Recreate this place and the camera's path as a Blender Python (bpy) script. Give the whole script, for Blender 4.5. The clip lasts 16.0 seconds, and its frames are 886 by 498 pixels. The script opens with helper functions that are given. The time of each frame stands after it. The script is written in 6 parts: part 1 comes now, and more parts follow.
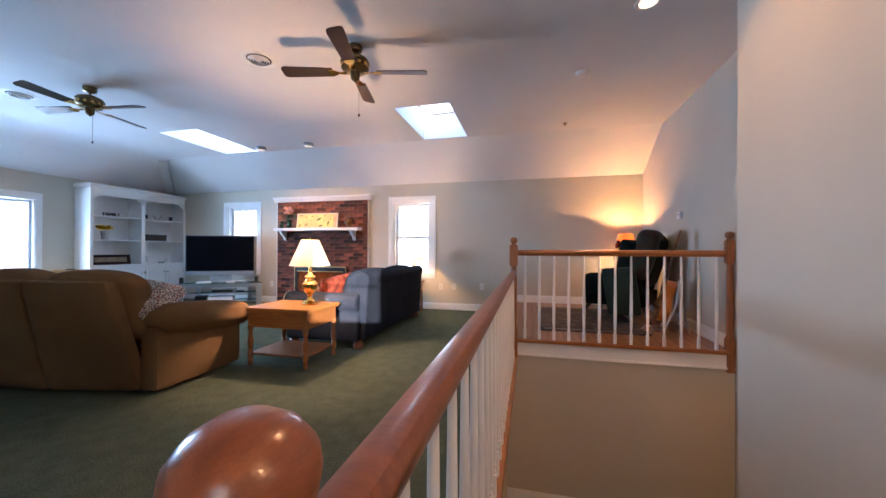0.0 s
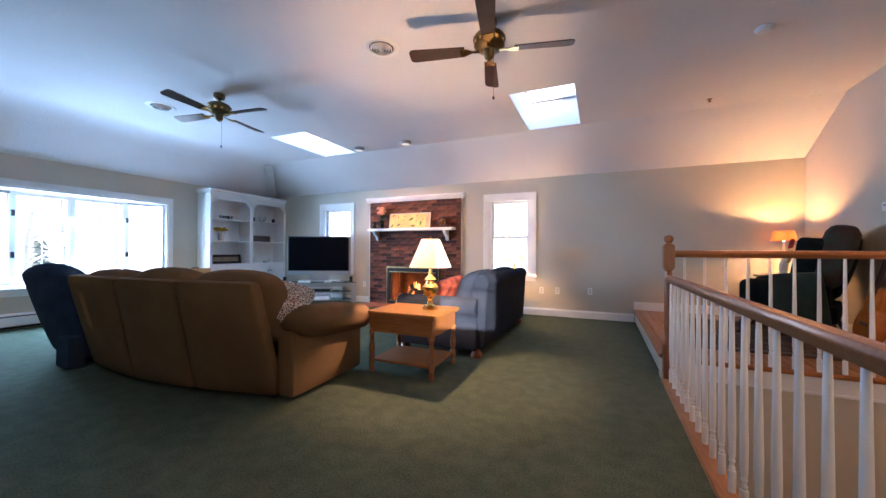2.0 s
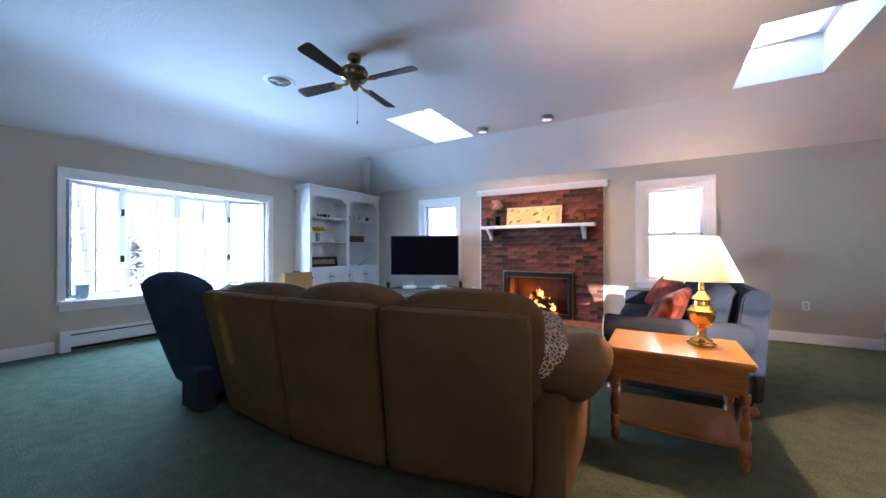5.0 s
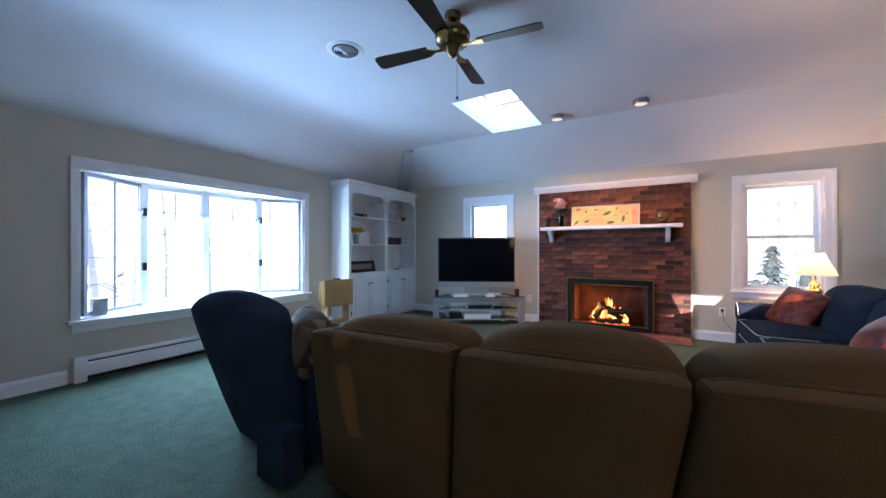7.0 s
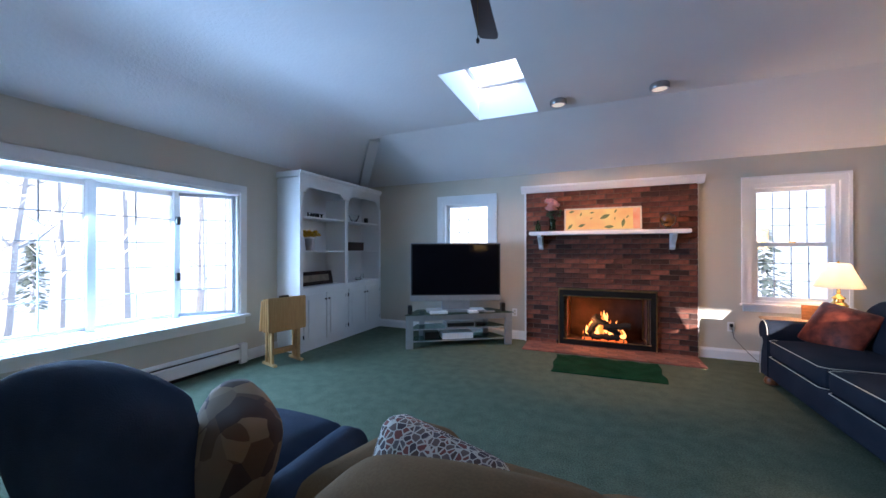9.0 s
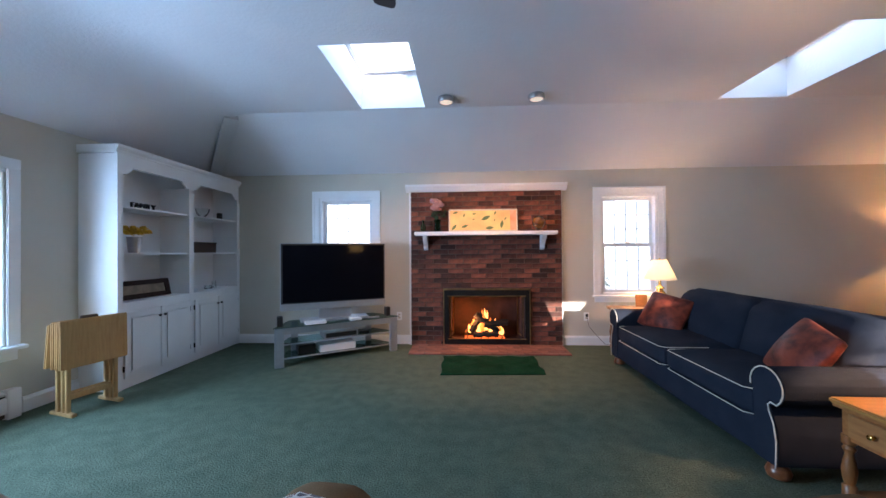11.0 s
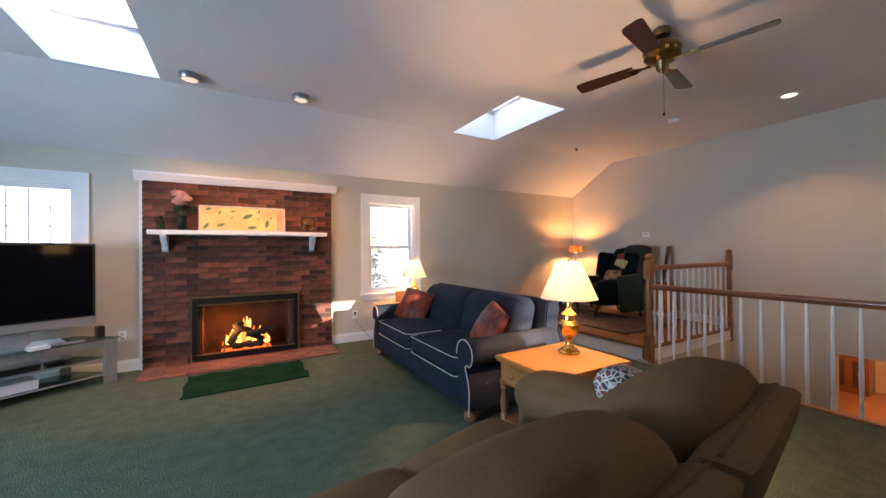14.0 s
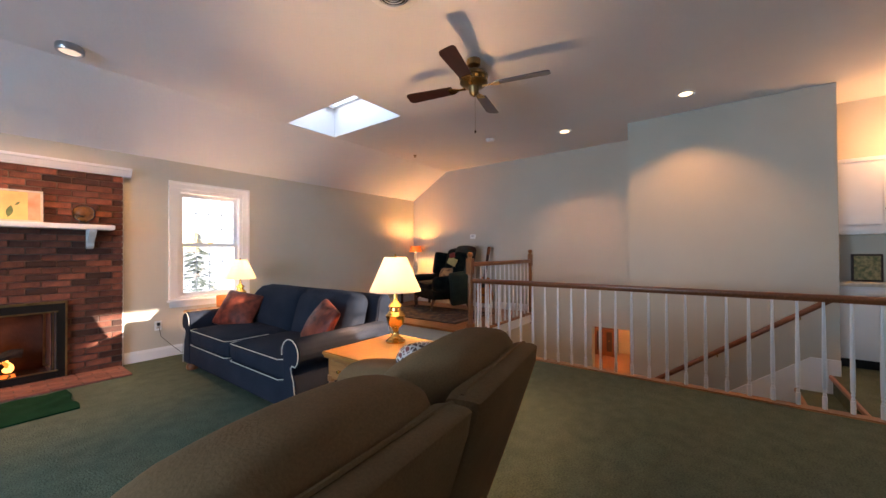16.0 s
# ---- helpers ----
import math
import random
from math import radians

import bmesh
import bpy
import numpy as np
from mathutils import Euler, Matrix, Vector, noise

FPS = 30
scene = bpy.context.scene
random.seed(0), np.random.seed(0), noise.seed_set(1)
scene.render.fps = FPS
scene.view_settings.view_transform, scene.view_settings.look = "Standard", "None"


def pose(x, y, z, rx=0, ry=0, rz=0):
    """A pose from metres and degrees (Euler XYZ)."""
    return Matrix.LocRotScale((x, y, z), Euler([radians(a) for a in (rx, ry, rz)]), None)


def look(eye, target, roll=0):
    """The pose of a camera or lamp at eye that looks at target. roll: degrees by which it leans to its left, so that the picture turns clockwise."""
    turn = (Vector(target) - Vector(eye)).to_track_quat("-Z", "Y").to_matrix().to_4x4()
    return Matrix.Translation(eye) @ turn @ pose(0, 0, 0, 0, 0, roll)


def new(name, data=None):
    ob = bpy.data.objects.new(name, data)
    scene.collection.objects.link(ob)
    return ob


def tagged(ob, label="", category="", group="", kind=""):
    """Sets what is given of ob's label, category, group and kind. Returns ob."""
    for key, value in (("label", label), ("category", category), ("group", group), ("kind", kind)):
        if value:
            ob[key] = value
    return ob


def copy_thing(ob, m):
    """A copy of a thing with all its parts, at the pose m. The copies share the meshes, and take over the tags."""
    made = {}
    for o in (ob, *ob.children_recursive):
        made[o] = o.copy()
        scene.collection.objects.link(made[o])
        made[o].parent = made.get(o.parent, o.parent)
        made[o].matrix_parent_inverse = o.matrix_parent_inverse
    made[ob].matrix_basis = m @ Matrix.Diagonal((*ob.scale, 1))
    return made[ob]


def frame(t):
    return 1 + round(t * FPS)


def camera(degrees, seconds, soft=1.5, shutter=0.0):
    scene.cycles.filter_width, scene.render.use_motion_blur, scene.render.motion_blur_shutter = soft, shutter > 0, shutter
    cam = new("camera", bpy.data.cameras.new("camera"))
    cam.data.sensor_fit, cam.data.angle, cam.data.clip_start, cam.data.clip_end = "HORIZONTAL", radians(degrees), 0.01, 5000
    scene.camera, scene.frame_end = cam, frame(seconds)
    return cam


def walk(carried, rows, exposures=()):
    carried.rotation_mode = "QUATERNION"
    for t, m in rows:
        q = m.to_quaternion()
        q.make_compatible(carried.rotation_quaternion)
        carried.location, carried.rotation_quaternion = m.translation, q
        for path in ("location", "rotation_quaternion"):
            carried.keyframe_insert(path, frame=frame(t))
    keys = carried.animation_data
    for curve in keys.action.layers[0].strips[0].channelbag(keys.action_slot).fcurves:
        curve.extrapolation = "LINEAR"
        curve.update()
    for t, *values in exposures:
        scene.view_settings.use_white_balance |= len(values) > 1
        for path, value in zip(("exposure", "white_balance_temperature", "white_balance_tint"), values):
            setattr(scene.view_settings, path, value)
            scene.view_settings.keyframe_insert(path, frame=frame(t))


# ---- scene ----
cam = camera(102.0, 16.0)
PATH = [
    (0, (0.895, -0.064, 1.137), (0.421, 1.879, 1.147), 0.2),
    (0.5, (0.744, -0.065, 1.128), (0.18, 1.853, 1.141), 0.0),
    (1, (0.583, -0.025, 1.129), (-0.032, 1.878, 1.143), 0.1),
    (1.5, (0.385, 0.057, 1.136), (-0.319, 1.93, 1.147), 0.2),
    (2, (0.162, 0.122, 1.13), (-0.642, 1.953, 1.143), 0.3),
    (2.5, (-0.111, 0.175, 1.132), (-0.996, 1.968, 1.147), -0.0),
    (3, (-0.386, 0.265, 1.128), (-1.317, 2.035, 1.143), 0.1),
    (3.5, (-0.674, 0.364, 1.131), (-1.657, 2.106, 1.143), -0.0),
    (4, (-0.989, 0.429, 1.122), (-2.011, 2.149, 1.144), 0.0),
    (4.2, (-1.104, 0.441, 1.137), (-2.137, 2.154, 1.145), -0.1),
    (6.5, (-2.461, 0.604, 1.185), (-3.49, 2.318, 1.193), 0.2),
    (7, (-2.741, 0.629, 1.24), (-3.763, 2.348, 1.242), -0.0),
    (7.5, (-2.975, 0.737, 1.271), (-3.95, 2.483, 1.263), -0.1),
    (8, (-3.174, 0.899, 1.316), (-4.088, 2.677, 1.308), -0.1),
    (8.2, (-3.229, 0.984, 1.323), (-4.13, 2.769, 1.32), 0.0),
    (10.3, (-3.764, 1.589, 1.347), (-4.146, 3.552, 1.352), -0.7),
    (10.5, (-3.753, 1.601, 1.348), (-4.055, 3.579, 1.354), -0.7),
    (11, (-3.704, 1.564, 1.319), (-3.813, 3.561, 1.335), -0.4),
    (11.5, (-3.665, 1.56, 1.345), (-3.587, 3.559, 1.361), -0.5),
    (12, (-3.663, 1.529, 1.349), (-3.389, 3.51, 1.359), -0.6),
    (12.5, (-3.591, 1.492, 1.345), (-3.138, 3.44, 1.354), -0.4),
    (13, (-3.564, 1.472, 1.343), (-2.921, 3.366, 1.35), -0.5),
    (13.5, (-3.519, 1.441, 1.339), (-2.701, 3.266, 1.349), -0.4),
    (14, (-3.484, 1.393, 1.335), (-2.493, 3.13, 1.346), -0.4),
    (14.5, (-3.445, 1.344, 1.326), (-2.278, 2.968, 1.34), -0.4),
    (15, (-3.422, 1.29, 1.329), (-2.091, 2.783, 1.34), -0.3),
    (15.5, (-3.404, 1.254, 1.314), (-1.931, 2.606, 1.329), -0.2),
    (16, (-3.405, 1.229, 1.281), (-1.807, 2.431, 1.301), -0.3),
]
walk(cam, [(t, look(eye, target, roll)) for t, eye, target, roll in PATH], exposures=[(0, 2.45, 5700, 17), (4, 2.36, 5600, 17), (6.5, 2.18, 5550, 17), (8, 1.74, 5500, 17), (10.3, 1.72, 5650, 17), (11.3, 2.0, 5900, 17), (14, 2.08, 6450, 17), (16, 2.14, 6600, 17)])

# ---- world, sun, large lights ----
world = bpy.data.worlds.new("sky")
scene.world = world
world.use_nodes = True
wn = world.node_tree
sky = wn.nodes.new("ShaderNodeTexSky")
sky.sky_type, sky.sun_disc = "NISHITA", False
sky.sun_elevation, sky.sun_rotation = radians(10), radians(159)
wn.links.new(sky.outputs["Color"], wn.nodes["Background"].inputs["Color"])
wn.nodes["Background"].inputs["Strength"].default_value = 0.15


LIT = 0.4  # lamps against the low winter sun


def lamp(name, kind, m, power, colour, size=0.1, size_y=None, spot=None):
    data = bpy.data.lights.new(name, kind)
    data.energy, data.color = power * (1 if kind == "SUN" else LIT), colour
    if kind == "AREA":
        data.size = size
        if size_y:
            data.shape, data.size_y = "RECTANGLE", size_y
    elif kind == "SUN":
        data.angle = size
    else:
        data.shadow_soft_size = size
    if spot:
        data.spot_size, data.spot_blend = radians(spot), 0.6
    ob = new(name, data)
    ob.matrix_basis = m
    return ob


DAY = (0.48, 0.74, 1.0)
WARM = (1.0, 0.5, 0.2)
CREAM = (1.0, 0.57, 0.29)
AMBERLIGHT = (1.0, 0.45, 0.15)
lamp("sun", "SUN", look((3, -12, 3), (3 - 0.39, -11, 3 - 0.19)), 5.0, (1.0, 0.88, 0.72), radians(0.5))
lamp("bay_daylight", "AREA", look((-7.95, 3.05, 1.3), (-5.6, 3.05, 0.0)), 198, DAY, 1.9, 1.35)
lamp("window_daylight", "AREA", look((-1.39, 6.95, 1.45), (-1.39, 0, 0.6)), 2, DAY, 0.7, 1.3)
lamp("window_daylight", "AREA", look((-5.39, 6.95, 1.45), (-5.39, 0, 0.6)), 3, DAY, 0.7, 1.3)
lamp("skylight_daylight", "AREA", pose(-4.5, 5.08, 3.52), 11, DAY, 0.7, 1.2)
lamp("skylight_daylight", "AREA", pose(-0.48, 5.05, 3.52), 5, DAY, 0.7, 1.2)


# ---- materials ----
def mat(name, a, b=None, rough=0.6, metal=0.0, scale=8.0, bump=0.0, fine=0.0, fine_scale=200.0, stretch=(1, 1, 1), coat=0.0, sheen=0.0, spread=0.0, spec=0.5):
    """Two colours blended by a broad noise, with fine grain, bump, and variation from piece to piece."""
    m = bpy.data.materials.new(name)
    m.use_nodes = True
    t = m.node_tree
    bs = t.nodes["Principled BSDF"]
    bs.inputs["Roughness"].default_value, bs.inputs["Metallic"].default_value = rough, metal
    bs.inputs["Coat Weight"].default_value = coat
    bs.inputs["Sheen Weight"].default_value = sheen
    bs.inputs["Specular IOR Level"].default_value = spec
    tc = t.nodes.new("ShaderNodeTexCoord")
    mp = t.nodes.new("ShaderNodeMapping")
    mp.inputs["Scale"].default_value = stretch
    t.links.new(tc.outputs["Object"], mp.inputs["Vector"])
    n1 = t.nodes.new("ShaderNodeTexNoise")
    n1.inputs["Scale"].default_value, n1.inputs["Detail"].default_value = scale, 5
    n2 = t.nodes.new("ShaderNodeTexNoise")
    n2.inputs["Scale"].default_value, n2.inputs["Detail"].default_value = fine_scale, 2
    for n in (n1, n2):
        t.links.new(mp.outputs["Vector"], n.inputs["Vector"])
    ramp = t.nodes.new("ShaderNodeValToRGB")
    b = b or tuple(0.8 * v for v in a)
    ramp.color_ramp.elements[0].position, ramp.color_ramp.elements[1].position = 0.35, 0.65
    ramp.color_ramp.elements[0].color, ramp.color_ramp.elements[1].color = (*b, 1), (*a, 1)
    t.links.new(n1.outputs["Fac"], ramp.inputs["Fac"])
    colour = ramp.outputs["Color"]
    if fine:
        mul = t.nodes.new("ShaderNodeMix")
        mul.data_type, mul.blend_type = "RGBA", "MULTIPLY"
        mul.inputs["Factor"].default_value = fine
        t.links.new(colour, mul.inputs["A"])
        t.links.new(n2.outputs["Fac"], mul.inputs["B"])
        colour = mul.outputs["Result"]
    if spread:
        info = t.nodes.new("ShaderNodeObjectInfo")
        hsv = t.nodes.new("ShaderNodeHueSaturation")
        rng = t.nodes.new("ShaderNodeMapRange")
        rng.inputs["To Min"].default_value, rng.inputs["To Max"].default_value = 1 - spread, 1 + spread
        t.links.new(info.outputs["Random"], rng.inputs["Value"])
        t.links.new(rng.outputs["Result"], hsv.inputs["Value"])
        t.links.new(colour, hsv.inputs["Color"])
        colour = hsv.outputs["Color"]
    t.links.new(colour, bs.inputs["Base Color"])
    if bump:
        bp = t.nodes.new("ShaderNodeBump")
        bp.inputs["Strength"].default_value, bp.inputs["Distance"].default_value = bump, 0.01
        t.links.new(n2.outputs["Fac"], bp.inputs["Height"])
        t.links.new(bp.outputs["Normal"], bs.inputs["Normal"])
    return m


def glow(name, colour, strength):
    m = bpy.data.materials.new(name)
    m.use_nodes = True
    bs = m.node_tree.nodes["Principled BSDF"]
    bs.inputs["Base Color"].default_value = (*colour, 1)
    bs.inputs["Emission Color"].default_value, bs.inputs["Emission Strength"].default_value = (*colour, 1), strength * LIT
    return m


def glass(name, colour=(1, 1, 1), rough=0.0, thin=True):
    m = bpy.data.materials.new(name)
    m.use_nodes = True
    t = m.node_tree
    bs = t.nodes["Principled BSDF"]
    if not thin:
        bs.inputs["Base Color"].default_value = (*colour, 1)
        bs.inputs["Transmission Weight"].default_value, bs.inputs["Roughness"].default_value = 1.0, rough
        bs.inputs["IOR"].default_value = 1.45
        return m
    tr, gl, mx = (t.nodes.new("ShaderNode" + k) for k in ("BsdfTransparent", "BsdfGlossy", "MixShader"))
    mx.inputs["Fac"].default_value = 0.05
    tr.inputs["Color"].default_value = (*colour, 1)
    gl.inputs["Roughness"].default_value = 0.02
    t.links.new(tr.outputs["BSDF"], mx.inputs[1])
    t.links.new(gl.outputs["BSDF"], mx.inputs[2])
    t.links.new(mx.outputs["Shader"], t.nodes["Material Output"].inputs["Surface"])
    return m


WALL = mat("wall_paint", (0.56, 0.52, 0.44), (0.53, 0.49, 0.41), 0.75, scale=1.3, bump=0.06, fine_scale=180)
CEIL = mat("ceiling_paint", (0.74, 0.73, 0.74), (0.70, 0.69, 0.71), 0.85, scale=1.1, bump=0.22, fine_scale=38)
CARPET = mat("green_carpet", (0.18, 0.222, 0.156), (0.142, 0.182, 0.128), 0.97, scale=9, bump=0.9, fine=0.8, fine_scale=95, spec=0.05)
WHITE = mat("white_paint", (0.82, 0.82, 0.82), (0.78, 0.78, 0.78), 0.4, scale=3, bump=0.03, fine_scale=90)
OAK = mat("honey_oak", (0.43, 0.168, 0.046), (0.31, 0.112, 0.03), 0.35, scale=7, fine=0.4, fine_scale=90, stretch=(1, 9, 9), coat=0.3, bump=0.05)
OAKY = mat("honey_oak_lengthwise", (0.46, 0.2, 0.065), (0.34, 0.135, 0.04), 0.35, scale=7, fine=0.4, fine_scale=90, stretch=(9, 1, 9), coat=0.3, bump=0.05)
OAKZ = mat("honey_oak_upright", (0.37, 0.14, 0.04), (0.26, 0.092, 0.026), 0.35, scale=7, fine=0.4, fine_scale=90, stretch=(9, 9, 1), coat=0.3, bump=0.05)
CHERRY = mat("reddish_stained_oak", (0.28, 0.09, 0.03), (0.19, 0.058, 0.02), 0.3, scale=7, fine=0.4, fine_scale=90, stretch=(9, 1, 9), coat=0.3, bump=0.05)
PLATWOOD = mat("oak_floorboards", (0.42, 0.17, 0.06), (0.31, 0.115, 0.04), 0.3, scale=5, fine=0.35, fine_scale=80, stretch=(9, 1, 9), coat=0.2, spread=0.15)
BRICK = mat("red_brick", (0.21, 0.066, 0.037), (0.09, 0.029, 0.019), 0.85, scale=9, bump=0.5, fine=0.4, fine_scale=110, spread=0.8)
HEARTH = mat("hearth_brick", (0.3, 0.11, 0.075), (0.2, 0.075, 0.05), 0.8, scale=9, bump=0.4, fine=0.35, fine_scale=110, spread=0.3)
MORTAR = mat("mortar", (0.17, 0.105, 0.08), (0.1, 0.065, 0.05), 0.95, scale=20, bump=0.5, fine=0.3)
SUEDE = mat("tan_suede", (0.215, 0.131, 0.066), (0.168, 0.102, 0.051), 0.95, scale=3, bump=0.18, fine=0.35, fine_scale=170, spec=0.08)
NAVY = mat("navy_upholstery", (0.028, 0.034, 0.05), (0.019, 0.024, 0.037), 0.9, scale=4, bump=0.5, fine=0.4, fine_scale=420, spec=0.08)
PIPING = mat("cream_piping", (0.6, 0.55, 0.46), rough=0.8, scale=30)
RECLINE = mat("blue_velour", (0.042, 0.062, 0.105), (0.027, 0.042, 0.074), 0.9, scale=4, bump=0.35, fine=0.3, fine_scale=300, spec=0.12)
BLACK = mat("black_plastic", (0.012, 0.012, 0.013), rough=0.35, scale=20)
SCREEN = mat("tv_glass", (0.004, 0.004, 0.006), rough=0.06, scale=2, coat=0.0, spec=0.06)
SILVER = mat("silver_plastic", (0.42, 0.43, 0.45), (0.38, 0.39, 0.41), 0.35, 0.6, scale=12, bump=0.02)
BRASS = mat("polished_brass", (0.78, 0.5, 0.16), (0.66, 0.4, 0.11), 0.16, 1.0, scale=14)
DARKBRASS = mat("antique_brass", (0.24, 0.17, 0.08), (0.13, 0.1, 0.05), 0.3, 1.0, scale=10)
AGEDBRASS = mat("aged_brass", (0.5, 0.37, 0.18), (0.32, 0.23, 0.11), 0.32, 1.0, scale=12)
IRON = mat("black_iron", (0.02, 0.019, 0.018), rough=0.45, metal=0.6, scale=15, bump=0.1)
WALNUT = mat("dark_walnut", (0.05, 0.018, 0.01), (0.03, 0.011, 0.007), 0.35, scale=6, fine=0.4, fine_scale=80, stretch=(1, 8, 8), coat=0.3)
PINE = mat("pale_pine", (0.6, 0.37, 0.15), (0.5, 0.29, 0.11), 0.45, scale=6, fine=0.25, fine_scale=70, stretch=(9, 9, 1), coat=0.1)
SNOW = mat("snow", (0.82, 0.85, 0.9), (0.74, 0.78, 0.86), 0.8, scale=0.4, bump=0.3, fine_scale=6)
BARK = mat("bark", (0.62, 0.64, 0.68), (0.5, 0.52, 0.56), 0.95, scale=4, bump=0.8, fine=0.4, fine_scale=30, stretch=(4, 4, 1))
# needle colour lightened to imitate the washed-out, hazy view
NEEDLE = mat("conifer_needles", (0.17, 0.21, 0.2), (0.08, 0.11, 0.1), 0.9, scale=3)
PANE = glass("window_pane")


# ---- building helpers ----
def box(bm, lo, hi, m=None):
    vs = [Vector((x, y, z)) for x in (lo[0], hi[0]) for y in (lo[1], hi[1]) for z in (lo[2], hi[2])]
    vs = [bm.verts.new(m @ v if m else v) for v in vs]
    for f in ((0, 1, 3, 2), (4, 6, 7, 5), (0, 4, 5, 1), (2, 3, 7, 6), (0, 2, 6, 4), (1, 5, 7, 3)):
        bm.faces.new([vs[k] for k in f])
    return bm


def B(*boxes, m=None):
    bm = bmesh.new()
    for lo, hi in boxes:
        box(bm, lo, hi, m)
    return bm


def lathe(profile, seg=20, m=None, bm=None, loop=False):
    """A turned shape round z from (radius, height) pairs."""
    bm = bm or bmesh.new()
    rings = []
    for r, z in profile:
        ring = []
        for k in range(seg):
            v = Vector((r * math.cos(2 * math.pi * k / seg), r * math.sin(2 * math.pi * k / seg), z))
            ring.append(bm.verts.new(m @ v if m else v))
        rings.append(ring)
    for a, b in zip(rings, rings[1:] + rings[:1] if loop else rings[1:]):
        for k in range(seg):
            bm.faces.new((a[k], a[(k + 1) % seg], b[(k + 1) % seg], b[k]))
    if not loop:
        bm.faces.new(rings[0][::-1])
        bm.faces.new(rings[-1])
    return bm


def prism(points, axis, a, b, m=None, bm=None):
    """A flat outline pushed along an axis; points are in the two other axes, in order."""
    bm = bm or bmesh.new()
    def at(p, d):
        v = {"x": (d, p[0], p[1]), "y": (p[0], d, p[1]), "z": (p[0], p[1], d)}[axis]
        return bm.verts.new(m @ Vector(v) if m else v)
    lo, hi = [at(p, a) for p in points], [at(p, b) for p in points]
    n = len(points)
    bm.faces.new(lo[::-1])
    bm.faces.new(hi)
    for k in range(n):
        bm.faces.new((lo[k], lo[(k + 1) % n], hi[(k + 1) % n], hi[k]))
    bmesh.ops.recalc_face_normals(bm, faces=bm.faces[:])
    return bm


def puff(size, r, bulge=(0, 0, 0), cuts=7, m=None, warp=None):
    """A soft cushion: a block with rounded edges whose faces swell."""
    bm = bmesh.new()
    bmesh.ops.create_cube(bm, size=2)
    bmesh.ops.subdivide_edges(bm, edges=bm.edges[:], cuts=cuts, use_grid_fill=True)
    half = Vector(size) / 2
    for v in bm.verts:
        c = v.co.copy()
        c = Vector([math.copysign(abs(k) ** 0.8, k) for k in c])
        p = Vector([c[i] * half[i] for i in range(3)])
        inner = Vector([max(-half[i] + r, min(half[i] - r, p[i])) for i in range(3)])
        d = p - inner
        if d.length > 1e-6:
            p = inner + d.normalized() * r
        for i in range(3):
            j, k = (i + 1) % 3, (i + 2) % 3
            p[i] += math.copysign(bulge[i], c[i]) * (abs(c[i]) > 0.5) * (1 - c[j] ** 2) * (1 - c[k] ** 2)
        if warp:
            p = warp(p)
        v.co = m @ p if m else p
    return bm


def tube(path, r, seg=8, bm=None):
    """A round bar along points."""
    bm = bm or bmesh.new()
    rings, up = [], None
    pts = [Vector(p) for p in path]
    rs = r if isinstance(r, (list, tuple)) else [r] * len(pts)
    for k, p in enumerate(pts):
        d = (pts[min(k + 1, len(pts) - 1)] - pts[max(k - 1, 0)]).normalized()
        side = d.cross(Vector((0, 0, 1)) if abs(d.z) < 0.9 else Vector((1, 0, 0))).normalized()
        if up is not None and side.dot(up) < 0:
            side = -side
        up = side
        other = d.cross(side)
        rings.append([bm.verts.new(p + rs[k] * (math.cos(2 * math.pi * i / seg) * side + math.sin(2 * math.pi * i / seg) * other)) for i in range(seg)])
    for a, b in zip(rings, rings[1:]):
        for k in range(seg):
            bm.faces.new((a[k], a[(k + 1) % seg], b[(k + 1) % seg], b[k]))
    bm.faces.new(rings[0][::-1])
    bm.faces.new(rings[-1])
    return bm


def mesh(name, bm, material, parent=None, bevel=0.0, segs=2, smooth=False):
    if bevel:
        bmesh.ops.bevel(bm, geom=bm.edges[:], offset=bevel, segments=segs, affect="EDGES", clamp_overlap=True)
    bmesh.ops.recalc_face_normals(bm, faces=bm.faces[:])
    me = bpy.data.meshes.new(name)
    bm.to_mesh(me)
    bm.free()
    me.materials.append(material)
    if smooth or bevel:
        me.polygons.foreach_set("use_smooth", [True] * len(me.polygons))
        me.set_sharp_from_angle(angle=radians(38))
    ob = new(name, me)
    if parent:
        ob.parent = parent
        if parent in PLACED:
            ob.matrix_parent_inverse = PLACED[parent]
    return ob


PLACED = {}


def placed(name, x, y, z, label, category, group=""):
    """A thing whose base is at x, y, z and whose parts are given in the room's own coordinates."""
    ob = thing(name, pose(x, y, z), label, category, group)
    PLACED[ob] = pose(x, y, z).inverted()
    return ob


def part(name, bm, material, parent, label="", bevel=0.0, segs=2, smooth=False):
    return tagged(mesh(name, bm, material, parent, bevel, segs, smooth), label)


def thing(name, m, label, category, group=""):
    ob = new(name)
    ob.empty_display_size = 0.1
    ob.matrix_basis = m
    return tagged(ob, label, category, group)


def setting(name, bm, material, label="", bevel=0.0, parent=None):
    return tagged(mesh(name, bm, material, parent, bevel), label, "" if parent else name.split("_")[0], kind="" if parent else "structure")


